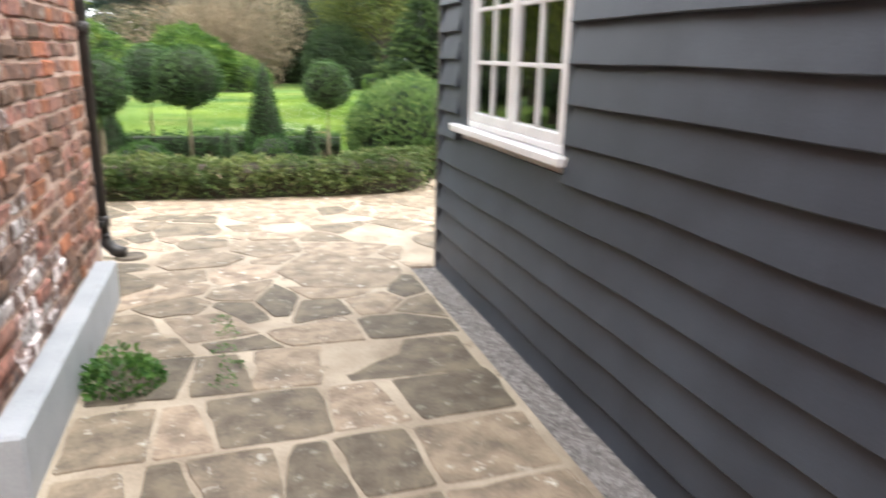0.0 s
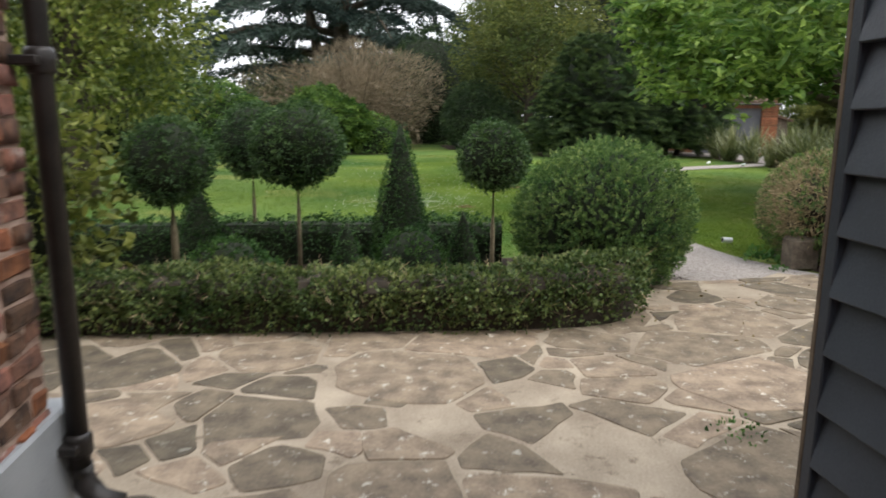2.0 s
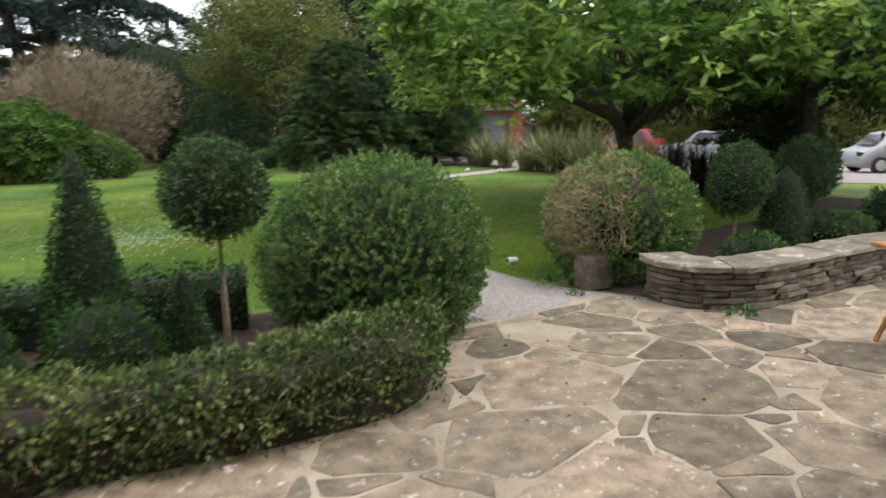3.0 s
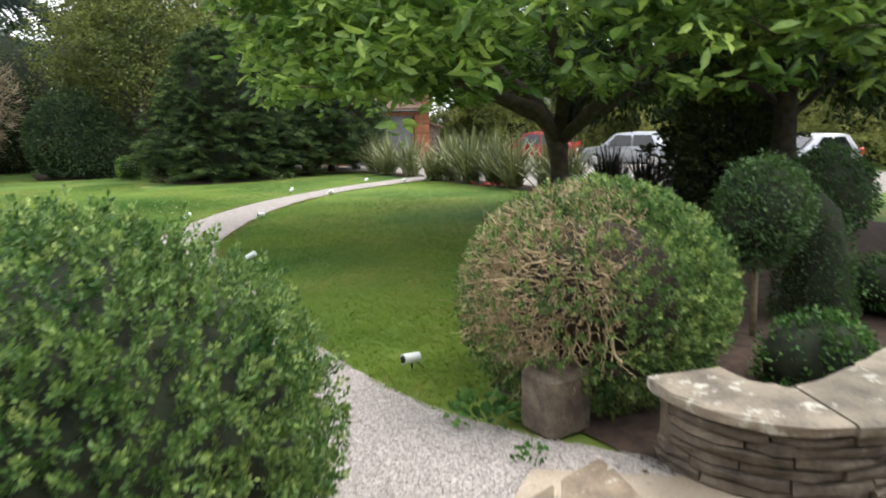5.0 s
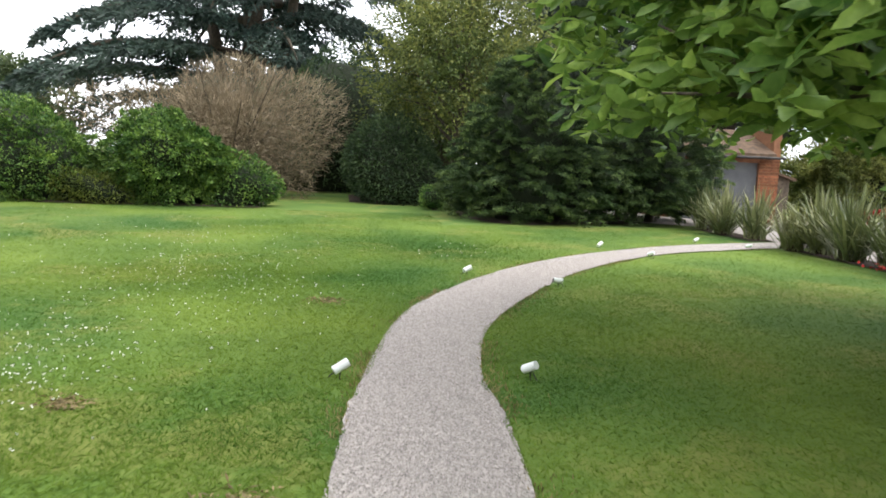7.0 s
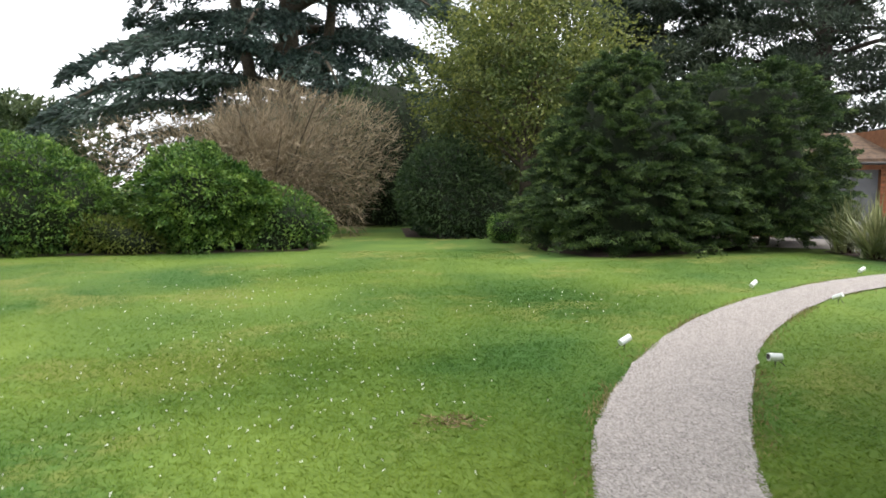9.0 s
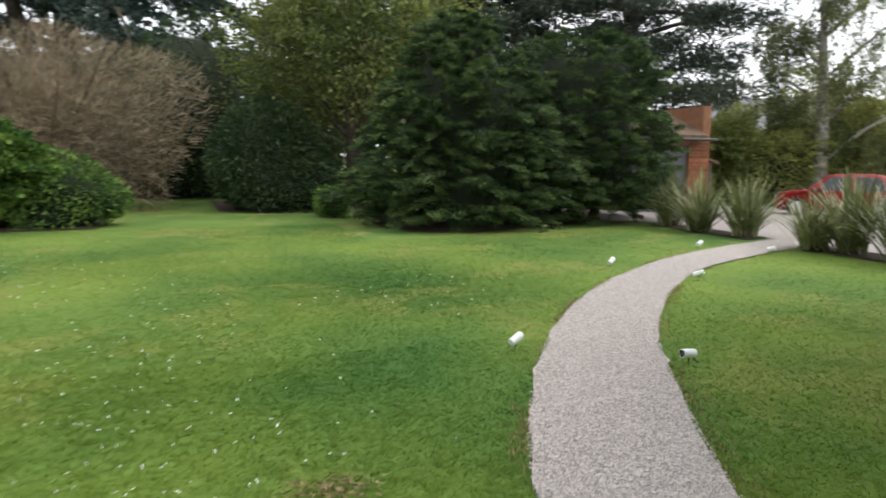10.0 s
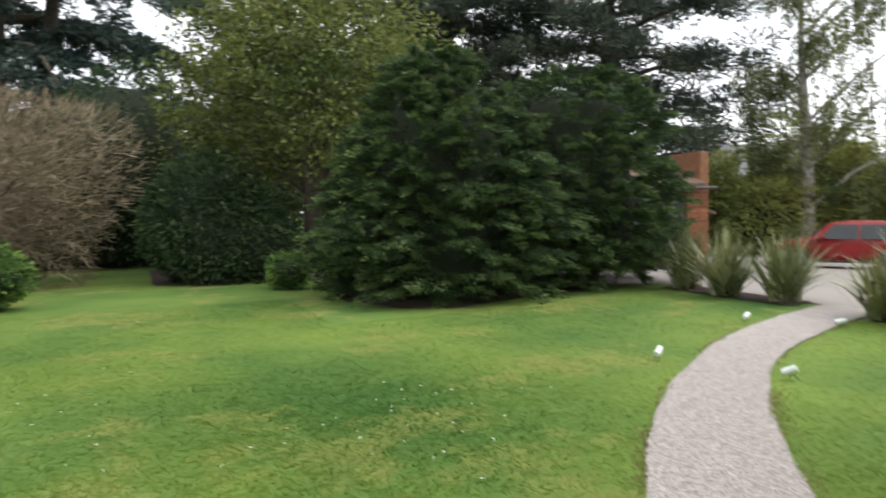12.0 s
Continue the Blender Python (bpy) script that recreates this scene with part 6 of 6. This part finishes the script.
rest_v, rest_f, count = [], [], 0
for row in range(52):
    z = 0.02 + 0.086 * row + 0.04
    if z > WALL_H - 0.05:
        break
    y = WALL_Y0 + (0.0 if row % 2 else 0.055)
    turn_ = row % 2
    while y < WALL_Y1 - 0.04:
        ln = (0.215, 0.102)[turn_] if br.random() < 0.8 else (0.102, 0.215)[turn_]
        turn_ = 1 - turn_
        ln = min(ln, WALL_Y1 - y)
        hidden = z < (0.24 if y < 4.1 else 0.4)
        if y < STEP_Y - 0.02 < y + ln:
            ln = STEP_Y - 0.02 - y
        if ln > 0.05 and not hidden:
            at = ((STEP_X if y > STEP_Y - 0.02 else WALL_X) + br.normal(0, 0.004), y + ln / 2 + br.normal(0, 0.003), z + br.normal(0, 0.004))
            if 0.3 < z < 2.2 and y > 2.2 and count < 330 and ln in (0.215, 0.102):
                mat = "brick_salt" if y + 0.9 * z < 3.45 + br.normal(0, 0.15) else "brick_orange" if br.random() < (0.4 if y > 3.9 else 0.12) else "brick"
                ob = link("brick", brick_mesh(ln, int(br.integers(0, 7)), mat), mat)
                ob.matrix_basis = pose(*at, br.normal(0, 0.7), br.normal(0, 0.8), br.normal(0, 0.5))
                under(ob, house)
                count += 1
            else:
                b = len(rest_v)
                c = br.normal(0, 0.003, (8, 3))
                for i, (sx, sy, sz) in enumerate(((-1, -1, -1), (1, -1, -1), (1, 1, -1), (-1, 1, -1), (-1, -1, 1), (1, -1, 1), (1, 1, 1), (-1, 1, 1))):
                    rest_v.append((at[0] - 0.025 + sx * 0.025 + c[i, 0], at[1] + sy * ln / 2 + c[i, 1], at[2] + sz * 0.034 + c[i, 2]))
                rest_f += [tuple(b + j for j in q) for q in ((0, 3, 2, 1), (4, 5, 6, 7), (0, 1, 5, 4), (1, 2, 6, 5), (2, 3, 7, 6), (3, 0, 4, 7))]
        y += ln + 0.013
for row in range(52):
    z = 0.06 + 0.086 * row
    x = WALL_X - 0.01
    while x > -5.4 and z < WALL_H:
        ln = 0.215 if (row + int(-x / 0.16)) % 2 else 0.102
        for yy in (WALL_Y0, WALL_Y1):
            if yy == WALL_Y1 and x > STEP_X - 0.005:
                continue
            b = len(rest_v)
            for sx, sy, sz in ((-1, -1, -1), (1, -1, -1), (1, 1, -1), (-1, 1, -1), (-1, -1, 1), (1, -1, 1), (1, 1, 1), (-1, 1, 1)):
                rest_v.append((x - ln / 2 + sx * ln / 2 + br.normal(0, 0.003), yy + (0.006 if yy == WALL_Y0 else -0.006) + sy * 0.013 + br.normal(0, 0.003), z + sz * 0.0365 + br.normal(0, 0.003)))
            rest_f += [tuple(b + j for j in q) for q in ((0, 3, 2, 1), (4, 5, 6, 7), (0, 1, 5, 4), (1, 2, 6, 5), (2, 3, 7, 6), (3, 0, 4, 7))]
        x -= ln + 0.013
tagged(under(link("brickwork", fast_mesh("brickwork", rest_v, rest_f), "brick_rest"), house), kind="stuff")


# ---- flagstones of the terrace ----
def clip(poly, p, n):
    """The part of a polygon on the side of p that n points away from."""
    made = []
    for a, b in zip(poly, poly[1:] + poly[:1]):
        da, db = (a[0] - p[0]) * n[0] + (a[1] - p[1]) * n[1], (b[0] - p[0]) * n[0] + (b[1] - p[1]) * n[1]
        if da <= 0:
            made.append(a)
        if da * db < 0:
            t = da / (da - db)
            made.append((a[0] + (b[0] - a[0]) * t, a[1] + (b[1] - a[1]) * t))
    return made


def inside(poly, x, y):
    odd = False
    for (x0, y0), (x1, y1) in zip(poly, poly[1:] + poly[:1]):
        if (y0 > y) != (y1 > y) and x < (x1 - x0) * (y - y0) / (y1 - y0) + x0:
            odd = not odd
    return odd


fr = np.random.default_rng(77)
cells = []
# the terrace: broken flags of all sizes
seeds = [(3.02, 8.18, 0.4), (3.5, 8.22, 0.4), (3.3, 7.72, 0.4), (2.62, 8.0, 0.32), (3.88, 8.35, 0.34)]
for tries in range(26000):
    x, y = fr.uniform(-5.5, 9.5), fr.uniform(-2.0, 8.7)
    if y < 3.15 or x < -0.96 and y < 4.2 or x < -1.2 and y < 5.4:
        continue
    if not inside(TERRACE, x, y):
        continue
    need = fr.choice([0.2, 0.32, 0.46, 0.66], p=[0.2, 0.25, 0.3, 0.25]) if y > 4.2 else fr.choice([0.26, 0.36, 0.46])
    if all((x - a) ** 2 + ((y - b) * 1.3) ** 2 > (0.5 * (need + c)) ** 2 * 1.3 for a, b, c in seeds):
        seeds.append((x, y, need))
for i, (x, y, c) in enumerate(seeds):
    cell = [(x - 0.9, y - 0.8), (x + 0.9, y - 0.8), (x + 0.9, y + 0.8), (x - 0.9, y + 0.8)]
    for j, (a, b, e) in enumerate(seeds):
        d2 = (a - x) ** 2 + (b - y) ** 2
        if j == i or d2 > 3.0:
            continue
        d = math.sqrt(d2)
        way = math.atan2(b - y, a - x) + 0.42 * math.sin(((min(i, j) * 37 + max(i, j) * 17) % 97) / 97 * 6.283)
        n = (math.cos(way), math.sin(way))
        share = d / 2 + (c * c - e * e) / (2 * d) * 0.5 - 0.005 - 0.015 * ((i * 7 + j * 13) % 5) / 4
        share = max(0.05, share)
        k = share / d
        cell = clip(cell, (x + (a - x) * k, y + (b - y) * k), n)
        if len(cell) < 3:
            break
    if len(cell) < 3:
        continue
    if x < 0.98 and y < 4.6:
        cell = clip(cell, (0.975, 0), (1, 0))
    if x < -0.3 and y < 4.2 and len(cell) > 2:
        cell = clip(cell, (-0.96, 0), (-1, 0))
    if y < 5.6 and len(cell) > 2:
        cell = clip(cell, (0, 4.44 if x > 0.975 else 3.12), (0, -1))
    if y > 6.0 and x < 2.2 and len(cell) > 2:
        cell = clip(cell, (0, 7.75), (0, 1))
    if x > 2.2 and y > 7 and len(cell) > 2:
        cell = clip(cell, (3.2, 8.55), (-0.15, 1))
    if len(cell) > 2:
        cells.append(cell)
# between the walls: large rough-squared flags in uneven courses
course_y = -1.6
while course_y < 2.8:
    deep = min(fr.uniform(0.3, 0.58), 3.11 - course_y)
    if 3.11 - course_y - deep < 0.25:
        deep = 3.11 - course_y
    x, slope = -0.955, fr.uniform(-0.06, 0.06)
    while x < 0.9:
        wide = fr.uniform(0.26, 0.62)
        if 0.97 - x - wide < 0.22:
            wide = 0.97 - x
        j = fr.uniform(0.008, 0.034, 4)
        s = fr.uniform(-0.05, 0.05, 2)
        quad = [(x + j[0] + s[0] * (x > -0.9), course_y + j[1] + slope * x), (x + wide - j[2] + s[1] * (x + wide < 0.9), course_y + j[1] + slope * (x + wide)),
                (x + wide - j[2] - s[1] * (x + wide < 0.9), course_y + deep - j[3] + slope * (x + wide)), (x + j[0] - s[0] * (x > -0.9), course_y + deep - j[3] + slope * x)]
        if deep > 0.42 and wide > 0.5 and fr.random() < 0.45:
            t = fr.uniform(0.35, 0.65)
            k = fr.uniform(0.25, 0.75)
            low_mid, high_mid = [(quad[a][0] + (quad[b][0] - quad[a][0]) * m, quad[a][1] + (quad[b][1] - quad[a][1]) * m) for a, b, m in ((0, 1, t), (3, 2, k))]
            cells.append([quad[0], (low_mid[0] - 0.012, low_mid[1]), (high_mid[0] - 0.012, high_mid[1]), quad[3]])
            cells.append([(low_mid[0] + 0.012, low_mid[1]), quad[1], quad[2], (high_mid[0] + 0.012, high_mid[1])])
        else:
            cells.append(quad)
        x += wide
    course_y += deep
flag_count = 0
for cell in cells:
    # round the corners and let the edges wander
    ring = []
    for (ax, ay), (bx, by), (cx_, cy_) in zip(cell[-1:] + cell[:-1], cell, cell[1:] + cell[:1]):
        la, lc = math.hypot(ax - bx, ay - by), math.hypot(cx_ - bx, cy_ - by)
        if la < 1e-4 or lc < 1e-4:
            continue
        ka, kc = min(0.3, 0.014 / la), min(0.3, 0.014 / lc)
        ring.append((bx + (ax - bx) * ka, by + (ay - by) * ka))
        ring.append((bx + (cx_ - bx) * kc * 0.9, by + (cy_ - by) * kc * 0.9))
        for m in range(1, int(lc / 0.11)):
            t = m / int(lc / 0.11)
            ring.append((bx + (cx_ - bx) * t + fr.normal(0, 0.008), by + (cy_ - by) * t + fr.normal(0, 0.008)))
    if len(ring) < 5:
        continue
    mx, my = sum(p[0] for p in ring) / len(ring), sum(p[1] for p in ring) / len(ring)
    # here and there a flag is gone and mortar fills its place
    if not inside(TERRACE, mx, my) or my > 4.3 and fr.random() < 0.05:
        continue
    bm = bmesh.new()
    low_ = [bm.verts.new((p[0] - mx, p[1] - my, -0.02)) for p in ring]
    rim_ = [bm.verts.new((p[0] - mx, p[1] - my, -0.001 + fr.normal(0, 0.0012))) for p in ring]
    top_ = [bm.verts.new(((p[0] - mx) * 0.982, (p[1] - my) * 0.982, 0.003 + fr.normal(0, 0.0008))) for p in ring]
    for u, w in ((low_, rim_), (rim_, top_)):
        for k in range(len(ring)):
            bm.faces.new((u[k], u[(k + 1) % len(ring)], w[(k + 1) % len(ring)], w[k]))
    bm.faces.new(top_)
    bmesh.ops.recalc_face_normals(bm, faces=bm.faces[:])
    ob = part("flagstone", bm, "flag")
    ob.matrix_basis = pose(mx, my, fr.normal(0, 0.0015), fr.normal(0, 0.25), fr.normal(0, 0.25), 0)
    ob.parent = terrace
    flag_count += 1
